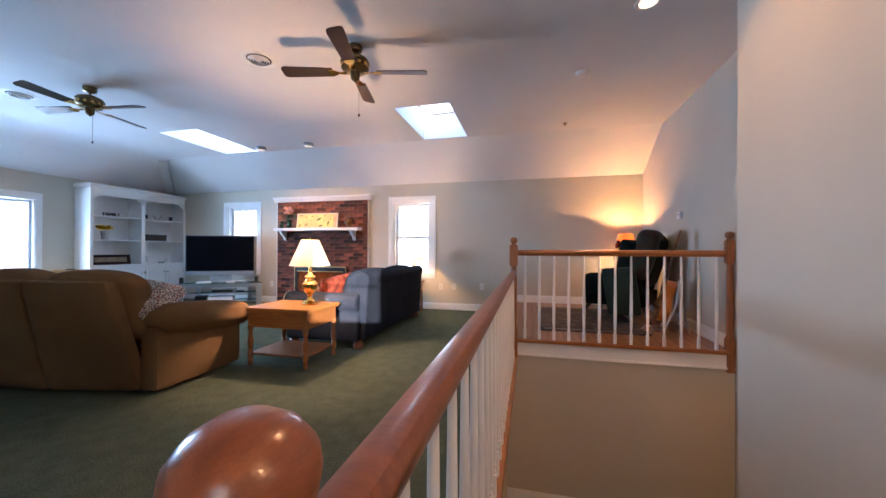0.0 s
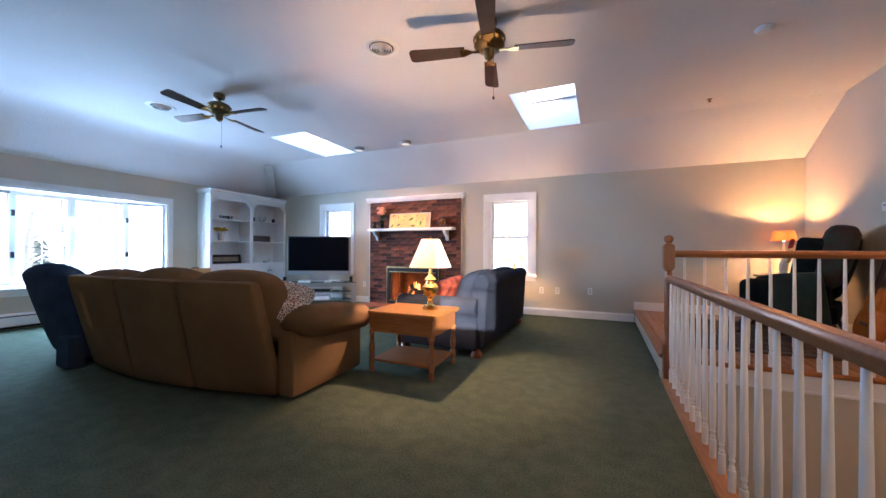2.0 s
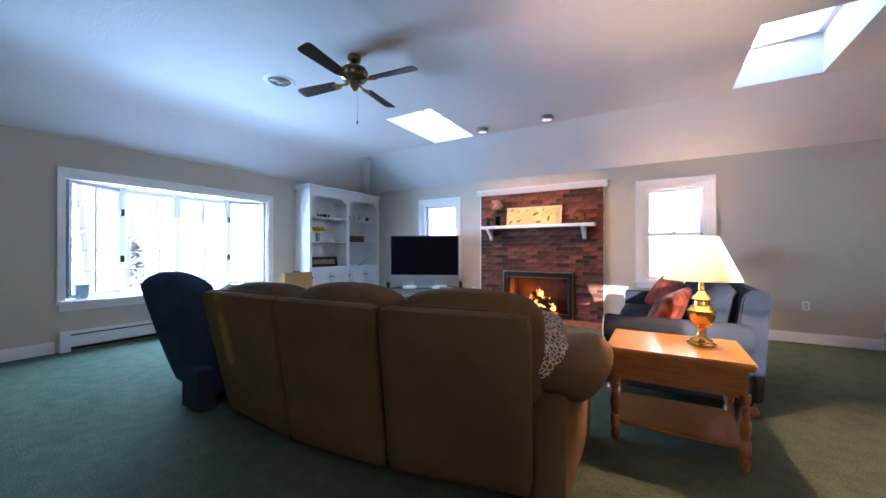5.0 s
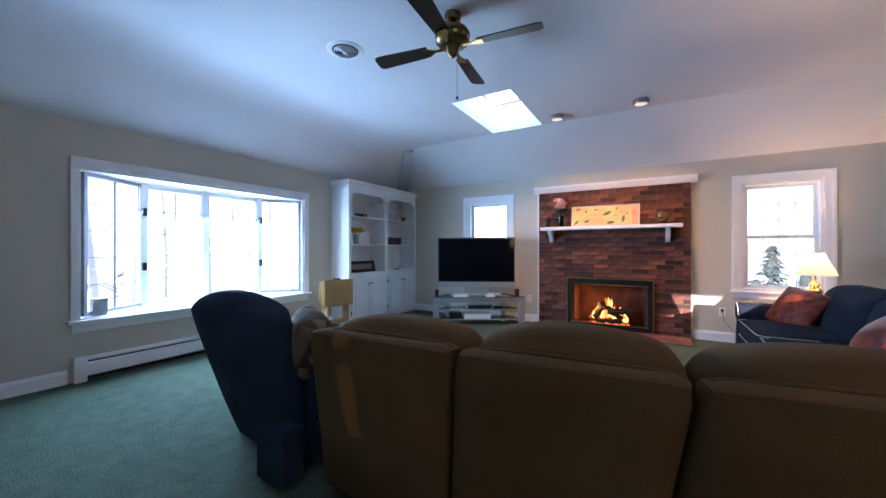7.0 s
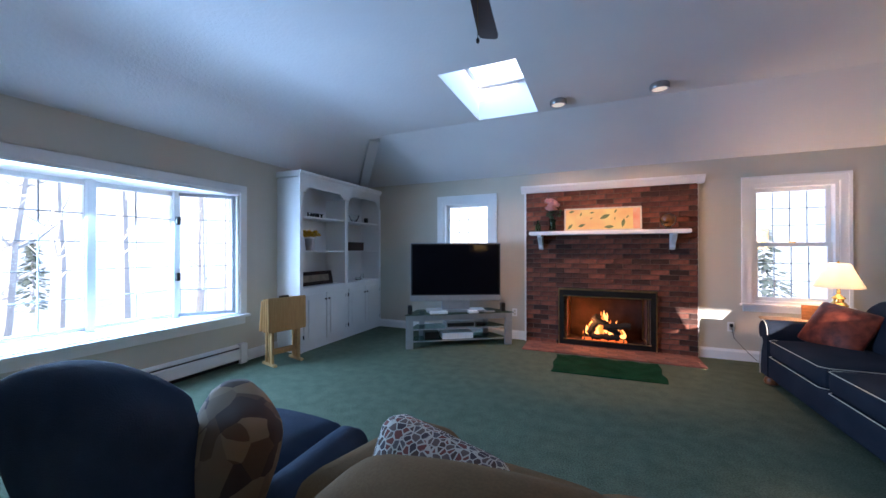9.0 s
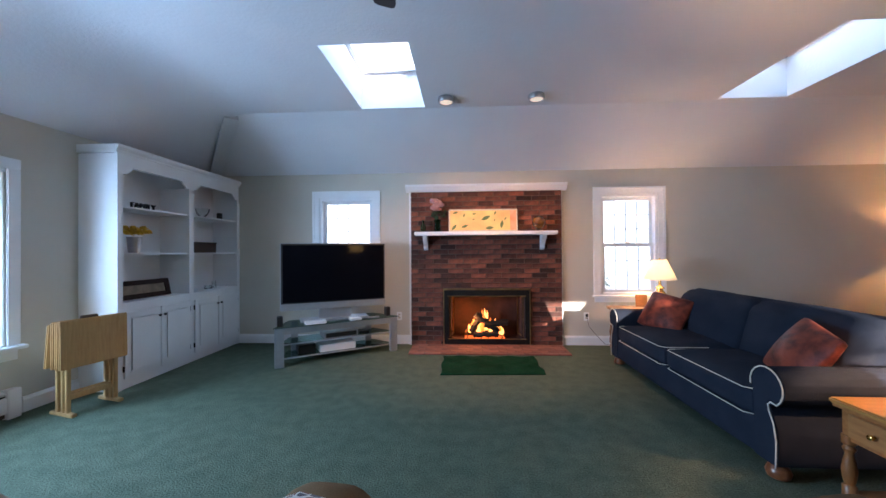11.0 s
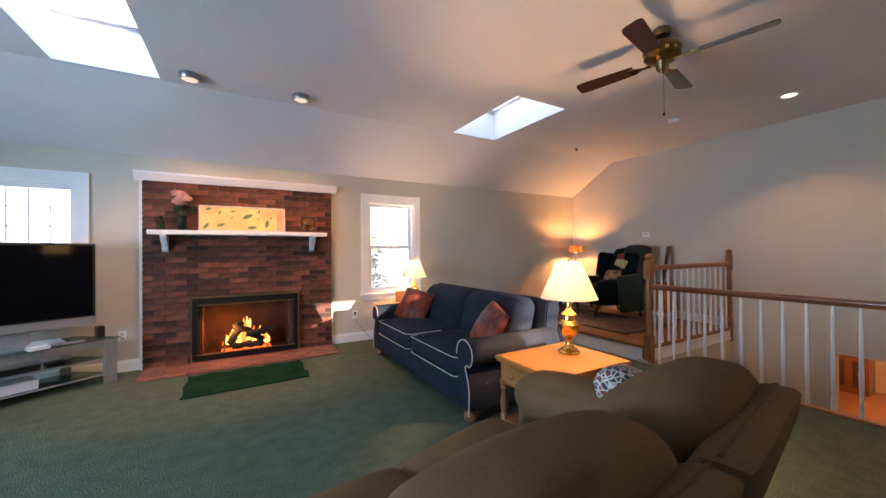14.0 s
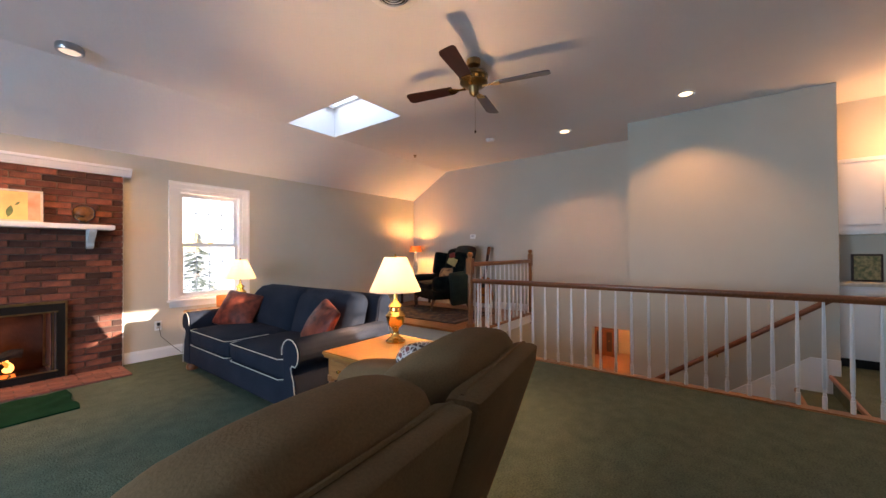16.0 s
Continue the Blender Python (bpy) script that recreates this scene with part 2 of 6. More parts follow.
def wall_boxes(axis, face, back, span, z, holes):
    """Boxes of a wall round its openings (a, b, z0, z1) along the other ground axis."""
    def one(a, b, z0, z1):
        lo, hi = min(face, back), max(face, back)
        return ((lo, a, z0), (hi, b, z1)) if axis == "x" else ((a, lo, z0), (b, hi, z1))
    out, at = [], span[0]
    for a, b, z0, z1 in sorted(holes):
        out += [one(at, a, *z), one(a, b, z[0], z0), one(a, b, z1, z[1])]
        at = b
    out.append(one(at, span[1], *z))
    return [(lo, hi) for lo, hi in out if all(h - l > 1e-4 for l, h in zip(lo, hi))]


# ---- structure ----
FAR, LEFT, RIGHT, BACK = 6.70, -7.40, 2.76, -1.70
TOP, EAVE = 3.01, 2.46
FY, LX = 5.76, -6.5
RAILX, WELL0, WELL1, PLAT = 0.72, 0.26, 3.86, 0.20
PARTX = 1.95

setting("floor", B(((LEFT - 0.15, BACK - 0.15, -0.25), (0.66, FAR + 0.15, 0)), ((0.66, BACK - 0.15, -0.25), (RIGHT, WELL0, 0)), ((0.66, WELL1 + 0.12, -0.25), (RIGHT, FAR + 0.15, -0.001))), CARPET, "dark green cut-pile carpet, wall to wall")
setting("wall_far", B(*wall_boxes("y", FAR, FAR + 0.15, (LEFT - 0.15, RIGHT + 0.15), (0, EAVE), [(-5.785, -4.995, 0.70, 2.115), (-1.775, -1.0, 0.70, 2.115), (-3.88, -2.87, 0.0, 0.74)])), WALL, "beige painted wall with fireplace and two windows")
setting("wall_left", B(*wall_boxes("x", LEFT, LEFT - 0.15, (BACK - 0.15, FAR), (0, EAVE), [(1.785, 4.27, 0.55, 2.02)])), WALL, "beige painted wall with a bay window")
setting("wall_right", B(*wall_boxes("x", RIGHT, RIGHT + 0.15, (BACK - 0.15, FAR), (-2.9, TOP + 0.1), [(2.15, 2.82, -1.53, 0.065)])), WALL, "beige painted wall beside the stairwell")
setting("wall_back", B(*wall_boxes("y", BACK, BACK - 0.15, (LEFT, RIGHT), (0, TOP + 0.1), [(0.64, 1.42, 1.30, 2.25), (-2.54, -2.40, 1.10, 1.62)])), WALL, "beige painted wall with a window")
setting("wall_partition", B(((PARTX, 0.2, -2.9), (PARTX + 0.13, 2.13, TOP))), WALL, "beige painted partition beside the stairs")
setting("wall_stairwell", B(((0.66, WELL1, -2.9), (RIGHT, WELL1 + 0.12, 0.03))), WALL, "beige painted stairwell wall below the platform")
setting("wall_stairwell_side", B(((0.54, WELL0 - 0.1, -2.9), (0.66, WELL1 + 0.12, -0.25))), WALL, "beige painted stairwell wall below the long railing")
setting("wall_stairwell_head", B(((0.66, WELL0 - 0.1, -2.9), (RIGHT, WELL0, -0.25))), WALL, "beige painted stairwell wall below the stair head")

# ceiling: a flat field with two skylight wells, sloping down to the far and left walls
cb = bmesh.new()
HOLES = [(-4.876, -4.13, 4.42, 5.72), (-0.85, -0.11, 4.36, 5.72)]
xs = [LX, -4.876, -4.13, -0.85, -0.11, RIGHT + 0.15]
for a, b in zip(xs, xs[1:]):
    hole = [h for h in HOLES if h[0] == a]
    for y0, y1 in ([(BACK - 0.15, hole[0][2]), (hole[0][3], FY)] if hole else [(BACK - 0.15, FY)]):
        box(cb, (a, y0, TOP), (b, y1, TOP + 0.12))
for x0, x1, y0, y1 in HOLES:
    for lo, hi in (((x0 - 0.03, y0 - 0.03, TOP + 0.12), (x0, y1 + 0.03, TOP + 0.5)), ((x1, y0 - 0.03, TOP + 0.12), (x1 + 0.03, y1 + 0.03, TOP + 0.5)), ((x0, y0 - 0.03, TOP + 0.12), (x1, y0, TOP + 0.5)), ((x0, y1, TOP + 0.12), (x1, y1 + 0.03, TOP + 0.5))):
        box(cb, lo, hi)
prism([(FY, TOP), (FAR, EAVE), (FAR, EAVE + 0.3), (FY, TOP + 0.12)], "x", LX, RIGHT + 0.15, bm=cb)
prism([(LX, TOP), (LEFT, EAVE), (LEFT, EAVE + 0.3), (LX, TOP + 0.12)], "y", BACK - 0.15, FY, bm=cb)
cove = [((1 - u) ** 2 * (LX + 0.32) + 2 * u * (1 - u) * LX + u * u * (LX - 0.27), (1 - u) ** 2 * TOP + 2 * u * (1 - u) * TOP + u * u * (TOP - 0.165)) for u in (0.0, 0.125, 0.25, 0.375, 0.5, 0.625, 0.75, 0.875, 1.0)]
prism(cove + [(LX, TOP + 0.02)], "y", BACK - 0.1, FY, bm=cb)
for tri in (((LX, FY), (LEFT, FY), (LEFT, FAR)), ((LX, FY), (LEFT, FAR), (LX, FAR))):
    z = [TOP if p == (LX, FY) else EAVE for p in tri]
    lo = [cb.verts.new((*p, h)) for p, h in zip(tri, z)]
    hi = [cb.verts.new((*p, h + 0.3)) for p, h in zip(tri, z)]
    cb.faces.new(lo)
    cb.faces.new(hi[::-1])
    for k in range(3):
        cb.faces.new((lo[k], hi[k], hi[(k + 1) % 3], lo[(k + 1) % 3]))
tagged(mesh("ceiling", cb, CEIL, smooth=True), "white plaster ceiling with sloped edges and two skylight wells", "ceiling", kind="structure")

# hip cover strip in the corner between the two slopes
hs = bmesh.new()
u = (Vector((LX, FY, TOP)) - Vector((LEFT, FAR, EAVE)))
side = Vector((u.y, -u.x, 0)).normalized() * 0.075
dn = Vector((0.35, -0.35, -0.9)).normalized() * 0.085
for k in (0.12, 1.0):
    p = Vector((LEFT, FAR, EAVE)) + u * k
    for q in (p - side + Vector((0, 0, 0.03)), p + side + Vector((0, 0, 0.03)), p + side + dn, p - side + dn):
        hs.verts.new(q)
hs.verts.ensure_lookup_table()
for f in ((0, 1, 2, 3), (7, 6, 5, 4), (0, 4, 5, 1), (1, 5, 6, 2), (2, 6, 7, 3), (3, 7, 4, 0)):
    hs.faces.new([hs.verts[k] for k in f])
setting("trim_hip", hs, CEIL, "painted cover strip along the ceiling's hip")


def skirting(name, axis, at, inward, a, b, z=0.0, h=0.13):
    prof = [(0, 0), (0.016, 0), (0.016, h - 0.03), (0.01, h - 0.012), (0.008, h), (0, h)]
    pts = [(at + inward * p, z + q) for p, q in prof]
    return setting(name, prism(pts, "y" if axis == "x" else "x", a, b), WHITE, "white painted baseboard")


skirting("baseboard_far", "y", FAR, -1, -7.03, -4.46)
skirting("baseboard_far_right", "y", FAR, -1, -2.30, 0.66)
skirting("baseboard_platform", "y", FAR, -1, 0.66, RIGHT, PLAT)
skirting("baseboard_right", "x", RIGHT, -1, 3.95, FAR - 0.016, PLAT)
skirting("baseboard_left", "x", LEFT, 1, BACK, 1.70)
skirting("baseboard_left_end", "x", LEFT, 1, 4.38, 4.84)
skirting("baseboard_stairwell", "y", WELL1, -1, 0.66, RIGHT, -1.53)


GREYBAR = mat("grey_glazing_bar", (0.26, 0.28, 0.3), rough=0.5, scale=10)


def window_bars(t, p, q, z0, z1, cols, rows, frame_w, material, wide=0.05):
    """One glazed panel between ground points p and q: frame, pane and thin glazing bars, in a parent's space."""
    p, q = Vector((*p, 0)), Vector((*q, 0))
    d = q - p
    w = d.length
    m = Matrix.Translation(p) @ Matrix.Rotation(math.atan2(d.y, d.x), 4, "Z")
    f = frame_w
    fr = part("window_frame", B(((0, -wide / 2, z0), (f, wide / 2, z1)), ((w - f, -wide / 2, z0), (w, wide / 2, z1)), ((f, -wide / 2, z0), (w - f, wide / 2, z0 + f)), ((f, -wide / 2, z1 - f), (w - f, wide / 2, z1)), m=m), material, t)
    g = part("pane", B(((f, -0.003, z0 + f), (w - f, 0.003, z1 - f)), m=m), PANE, t)
    g.visible_shadow = False
    bars = bmesh.new()
    for k in range(1, cols):
        x = f + (w - 2 * f) * k / cols
        box(bars, (x - 0.0028, -0.012, z0 + f), (x + 0.0028, 0.012, z1 - f), m)
    for k in range(1, rows):
        z = z0 + f + (z1 - z0 - 2 * f) * k / rows
        box(bars, (f, -0.011, z - 0.0045), (w - f, 0.011, z + 0.0045), m)
    if cols * rows > 1:
        part("glazing_bars", bars, GREYBAR, t)
    return m


# bay window
bay = tagged(new("window_1"), "white four-light bay window with angled side casements", "window", kind="structure")
P = [(-7.42, 1.80), (-7.80, 2.40), (-7.80, 3.055), (-7.80, 3.79), (-7.42, 4.24)]
Z0, Z1 = 0.60, 1.98
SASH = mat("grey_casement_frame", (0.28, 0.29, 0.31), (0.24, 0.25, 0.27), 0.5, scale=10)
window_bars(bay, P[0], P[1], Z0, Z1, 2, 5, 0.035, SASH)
window_bars(bay, P[1], P[2], Z0, Z1, 2, 5, 0.045, WHITE)
window_bars(bay, P[2], P[3], Z0, Z1, 2, 5, 0.045, WHITE)
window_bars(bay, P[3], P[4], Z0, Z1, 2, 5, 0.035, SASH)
for x, y in P[1:4]:
    part("mullion", B(((x - 0.05, y - 0.035, 0.56), (x + 0.045, y + 0.035, 2.02))), WHITE, bay, bevel=0.006)
plan = [(-7.40, 1.785), (-7.40, 4.27), (-7.60, 4.27), (-7.90, 3.84), (-7.90, 2.35), (-7.60, 1.785)]
part("window_seat", prism(plan, "z", 0.50, 0.585), WHITE, bay)
part("window_head", prism(plan, "z", 1.99, 2.12), WHITE, bay)
part("window_sill", B(((-7.42, 1.69, 0.545), (-7.33, 4.38, 0.575))), WHITE, bay, bevel=0.006)
part("apron", B(((-7.40, 1.73, 0.46), (-7.382, 4.34, 0.543))), WHITE, bay)
part("casing", B(((-7.40, 1.715, 0.577), (-7.378, 1.785, 2.02)), ((-7.40, 4.27, 0.577), (-7.378, 4.36, 2.02)), ((-7.40, 1.715, 2.02), (-7.378, 4.36, 2.11))), WHITE, bay, bevel=0.005)
for k in (0, 3):
    a, b = Vector((*P[k], 0)), Vector((*P[k + 1], 0))
    c = b if k == 0 else a
    for z in (1.0, 1.62):
        part("hinge", B(((c.x + 0.045, c.y - 0.02, z), (c.x + 0.075, c.y + 0.02, z + 0.09))), IRON, bay)


def double_hung(name, x0, x1, label):
    w = tagged(new(name), label, "window", kind="structure")
    o0, o1, z0, z1 = x0 + 0.09, x1 - 0.09, 0.70, 2.115
    part("jamb", B(((o0, 6.70, z0), (o0 + 0.03, 6.85, z1)), ((o1 - 0.03, 6.70, z0), (o1, 6.85, z1)), ((o0 + 0.03, 6.70, z1 - 0.04), (o1 - 0.03, 6.85, z1)), ((o0 + 0.03, 6.70, z0), (o1 - 0.03, 6.85, z0 + 0.03))), WHITE, w)
    zm = 1.40
    window_bars(w, (o0 + 0.03, 6.80), (o1 - 0.03, 6.80), zm - 0.02, z1 - 0.04, 4, 3, 0.045, WHITE, 0.03)
    window_bars(w, (o0 + 0.03, 6.765), (o1 - 0.03, 6.765), z0 + 0.03, zm + 0.02, 4, 3, 0.045, WHITE, 0.03)
    part("sash_lock", B(((x0 / 2 + x1 / 2 - 0.03, 6.725, zm + 0.021), (x0 / 2 + x1 / 2 + 0.03, 6.75, zm + 0.035))), BRASS, w)
    part("casing", B(((x0, 6.68, 0.70), (o0, 6.70, 2.115)), ((o1, 6.68, 0.70), (x1, 6.70, 2.115)), ((x0, 6.68, 2.115), (x1, 6.70, 2.195))), WHITE, w, bevel=0.005)
    part("casing_bead", B(((x0 - 0.012, 6.672, 0.70), (x0 + 0.02, 6.70, 2.21)), ((x1 - 0.02, 6.672, 0.70), (x1 + 0.012, 6.70, 2.21)), ((x0 + 0.02, 6.672, 2.18), (x1 - 0.02, 6.70, 2.21))), WHITE, w)
    part("window_sill", B(((x0 - 0.03, 6.64, 0.672), (x1 + 0.03, 6.70, 0.698))), WHITE, w, bevel=0.006)
    part("apron", B(((x0, 6.682, 0.60), (x1, 6.70, 0.67))), WHITE, w, bevel=0.004)
    return w


double_hung("window_2", -5.875, -4.905, "white double-hung window with glazing bars beside the fireplace")
double_hung("window_3", -1.865, -0.91, "white double-hung window with glazing bars above an end table")

bw = tagged(new("window_4"), "white window with glazing bars", "window", kind="structure")
window_bars(bw, (0.64, BACK - 0.07), (1.42, BACK - 0.07), 1.30, 2.25, 1, 2, 0.05, WHITE)
sl = tagged(new("window_7"), "narrow white sidelight window with one cross bar", "window", kind="structure")
part("window_frame", B(((-2.54, BACK - 0.09, 1.10), (-2.525, BACK - 0.05, 1.62)), ((-2.415, BACK - 0.09, 1.10), (-2.40, BACK - 0.05, 1.62)), ((-2.525, BACK - 0.09, 1.10), (-2.415, BACK - 0.05, 1.12)), ((-2.525, BACK - 0.09, 1.60), (-2.415, BACK - 0.05, 1.62))), WHITE, sl)
part("cross_bar", B(((-2.525, BACK - 0.09, 1.43), (-2.415, BACK - 0.05, 1.50))), WHITE, sl)
# dark tint added only to weaken the sun patch from this unseen window
part("pane", B(((-2.525, BACK - 0.073, 1.12), (-2.415, BACK - 0.067, 1.60))), glass("sun_dimming_pane", (0.16, 0.14, 0.1)), sl)

# skylights
for n, (x0, x1, y0, y1) in enumerate(HOLES):
    w = tagged(new(f"window_{5 + n}"), "square skylight with a white frame", "skylight", kind="structure")
    z = TOP + 0.42
    part("window_frame", B(((x0, y0, z), (x0 + 0.05, y1, z + 0.06)), ((x1 - 0.05, y0, z), (x1, y1, z + 0.06)), ((x0 + 0.05, y0, z), (x1 - 0.05, y0 + 0.05, z + 0.06)), ((x0 + 0.05, y1 - 0.05, z), (x1 - 0.05, y1, z + 0.06))), WHITE, w)
    part("sash_bar", B(((x0 + 0.05, y1 - 0.075, z - 0.02), (x1 - 0.05, y1 - 0.052, z + 0.01))), SILVER, w)
    g = part("pane", B(((x0 + 0.04, y0 + 0.04, z + 0.03), (x1 - 0.04, y1 - 0.04, z + 0.036))), PANE, w)
    g.visible_shadow = False

# raised platform
platform = setting("floor_platform", B(((0.70, WELL1 + 0.12, 0.0), (RIGHT, FAR, PLAT - 0.02)), ((0.70, WELL1, 0.03), (RIGHT, WELL1 + 0.12, PLAT - 0.02))), MORTAR, "raised oak platform in the corner, one step up")
setting("trim_riser", B(((0.68, WELL1 + 0.08, 0.0), (0.70, FAR, PLAT - 0.03))), WHITE, "white painted riser of the platform")
setting("trim_nosing", B(((0.655, WELL1 + 0.06, PLAT - 0.03), (0.74, FAR, PLAT + 0.004))), OAKY, "honey oak edge board of the platform", bevel=0.008)
setting("trim_apron", B(((0.74, WELL1 - 0.012, 0.03), (RIGHT - 0.0, WELL1, PLAT - 0.03))), WHITE, "white board under the platform rail")
setting("trim_apron_bead", B(((0.74, WELL1 - 0.02, 0.03), (RIGHT - 0.0, WELL1 - 0.012, 0.05))), WHITE, "white bead under the platform rail")
setting("trim_rail_shoe", B(((0.74, WELL1 - 0.035, PLAT - 0.03), (RIGHT - 0.04, WELL1 + 0.06, PLAT + 0.006))), OAK, "honey oak board under the platform balusters", bevel=0.008)
setting("trim_floor_edge", B(((0.655, WELL0 - 0.2, -0.06), (0.765, WELL1 - 0.01, 0.012))), OAKY, "honey oak edge board along the stairwell", bevel=0.008)
setting("trim_well_fascia", B(((0.66, WELL0 + 0.05, -0.25), (0.69, WELL1, -0.061))), WHITE, "white board below the stairwell edge")

# stairs going down beside the partition
RISE, RUN = 0.19, 0.26
steps = tagged(new("stairs"), "green carpeted stairs with oak nosings going down", "stairs", kind="structure")
for k in range(8):
    y, z = WELL0 + RUN * k, -RISE * (k + 1)
    part("step", B(((0.69, y, z - 0.19), (PARTX if y + RUN < 2.14 else RIGHT, y + RUN, z))), CARPET, steps)
    part("nosing", B(((0.69, y - 0.0, z + RISE - 0.035), (PARTX, y + 0.03, z + RISE + 0.005))), OAK, steps, bevel=0.006)
setting("floor_landing", B(((0.66, WELL0 + 8 * RUN, -1.70), (RIGHT, WELL1, -1.53))), CARPET, "green carpeted stair landing")
setting("trim_stair_skirt", prism([(0.2, 0.16), (0.42, 0.16), (2.13, -1.14), (2.13, -1.55), (0.2, -0.2)], "x", PARTX - 0.018, PARTX), WHITE, "white skirt board beside the stairs")

# lower hall glimpsed under the rail
HALL = mat("warm_hall_paint", (0.62, 0.45, 0.25), (0.56, 0.4, 0.21), 0.8, scale=1.5)
setting("floor_hall", B(((RIGHT, 1.6, -1.63), (7.6, 4.6, -1.53))), PLATWOOD, "wooden floor of the lower hall")
setting("wall_hall", B(((7.5, 1.5, -1.53), (7.6, 4.6, 0.6)), ((RIGHT + 0.15, 1.5, -1.53), (7.5, 1.6, 0.6)), ((RIGHT + 0.15, 4.5, -1.53), (7.5, 4.6, 0.6))), HALL, "warm yellow walls of the lower hall")
setting("ceiling_hall", B(((RIGHT + 0.15, 1.5, 0.6), (7.6, 4.6, 0.7))), CEIL, "white ceiling of the lower hall")
# added fill light without a fixture, brightens the lower hall
lamp("hall_fill", "POINT", pose(5.2, 2.7, 0.2), 60, CREAM, 0.12)

# ---- railings ----
def baluster_profile(h):
    return [(0.84 * r, z) for r, z in ((0.019, 0), (0.019, 0.10), (0.012, 0.105), (0.017, 0.115), (0.011, 0.125), (0.011, 0.135), (0.017, 0.145), (0.012, 0.155), (0.0165, 0.17), (0.019, 0.30), (0.012, h - 0.05), (0.0105, h))]


def railing(name, a, b, base, top, count, wood, label):
    """A straight rail from a to b with white turned balusters standing on its shoe."""
    a, b = Vector((*a, base)), Vector((*b, base))
    d = b - a
    m = Matrix.Translation(a) @ Matrix.Rotation(math.atan2(d.y, d.x), 4, "Z")
    t = thing(name, m, label, "railing")
    L, h = d.length, top - base
    prof = [(-0.02, h - 0.062), (0.02, h - 0.062), (0.024, h - 0.045), (0.031, h - 0.035), (0.031, h - 0.018), (0.022, h - 0.004), (0.008, h), (-0.008, h), (-0.022, h - 0.004), (-0.031, h - 0.018), (-0.031, h - 0.035), (-0.024, h - 0.045)]
    part("handrail", prism(prof, "x", 0, L), wood, t, "polished wooden handrail", smooth=True)
    first = None
    for k in range(count):
        x = L * (k + 0.5) / count
        if first is None:
            first = part("baluster", lathe(baluster_profile(h - 0.062), 10), WHITE, t, smooth=True)
            first.location = (x, 0, 0)
        else:
            o = new("baluster", first.data)
            o.parent, o.location = t, (x, 0, 0)
    return t


def newel(x, y, base, top, wood, label, group="newel posts", s=0.043):
    t = thing("newel_post", pose(x, y, base), label, "newel post", group)
    h = top - base
    k = s / 0.043
    part("lower_block", B(((-s, -s, 0), (s, s, 0.32))), wood, t, bevel=0.006)
    part("shaft", lathe([(r * k, z) for r, z in ((0.034, 0.32), (0.04, 0.335), (0.03, 0.36), (0.036, 0.45), (0.034, h - 0.42), (0.028, h - 0.32), (0.04, h - 0.31), (0.034, h - 0.30))], 16), wood, t, smooth=True)
    part("upper_block", B(((-s, -s, h - 0.30), (s, s, h - 0.085))), wood, t, bevel=0.006)
    part("ball_finial", lathe([(0.030, h - 0.085), (0.034, h - 0.078), (0.023, h - 0.073), (0.022, h - 0.068), (0.03, h - 0.06), (0.037, h - 0.045), (0.039, h - 0.033), (0.037, h - 0.02), (0.028, h - 0.008), (0.016, h - 0.001), (0.004, h)], 20), wood, t, smooth=True)
    return t


newel(0.72, WELL1 + 0.01, 0.0, 1.285, OAKZ, "turned oak newel post with a ball finial at the platform corner")
newel(2.722, WELL1 + 0.01, PLAT - 0.2, 1.33, OAKZ, "reddish oak half newel with a ball finial against the wall", s=0.034)
newel(0.75, 0.095, 0.0, 1.05, CHERRY, "reddish oak newel post with a ball finial at the stair head")
railing("stair_railing", (0.738, 0.14), (0.72, WELL1 - 0.035), 0.012, 0.93, 24, CHERRY, "long railing with white balusters along the stairwell")
railing("platform_railing", (0.765, WELL1 + 0.01), (2.688, WELL1 + 0.01), PLAT + 0.006, 1.15, 13, OAK, "short oak railing with white balusters on the platform")

wr = thing("wall_handrail", pose(0, 0, 0), "sloping reddish wooden handrail on the partition", "handrail")
hx = PARTX - 0.07
part("handrail", tube([(hx, 0.25, 0.80), (hx, 2.1, -0.55)], 0.029, 10), CHERRY, wr, smooth=True)
for y in (0.5, 1.2, 1.9):
    z = 0.80 - 1.35 * (y - 0.25) / 1.85
    part("bracket", tube([(hx, y, z - 0.02), (hx + 0.01, y, z - 0.06), (PARTX - 0.004, y, z - 0.075)], 0.008, 6), BRASS, wr)

# ---- fireplace ----
FX0, FX1, FACE = -4.436, -2.325, 6.635
OX0, OX1, OZ = -3.90, -2.85, 0.74
fire = tagged(new("fireplace"), "red brick fireplace with a white mantel shelf and crown", "fireplace", kind="")
for lo, hi in (((FX0 + 0.006, FACE + 0.012, 0), (OX0, FAR, 2.17)), ((OX1, FACE + 0.012, 0), (FX1 - 0.006, FAR, 2.17)), ((OX0, FACE + 0.012, OZ), (OX1, FAR, 2.17))):
    part("mortar_bed", B((lo, hi)), MORTAR, fire)
part("side_trim", B(((FX0 - 0.03, FACE + 0.02, 0), (FX0, FAR, 2.17))), WHITE, fire)
part("side_trim", B(((FX1, FACE + 0.02, 0), (FX1 + 0.012, FAR, 2.17))), WHITE, fire)
crown = [(FAR, 2.17), (FACE - 0.005, 2.17), (FACE - 0.012, 2.185), (FACE - 0.02, 2.19), (FACE - 0.05, 2.235), (FACE - 0.06, 2.24), (FACE - 0.06, 2.268), (FAR, 2.268)]
part("crown", prism(crown, "x", FX0 - 0.07, FX1 + 0.07), WHITE, fire, "white crown moulding")
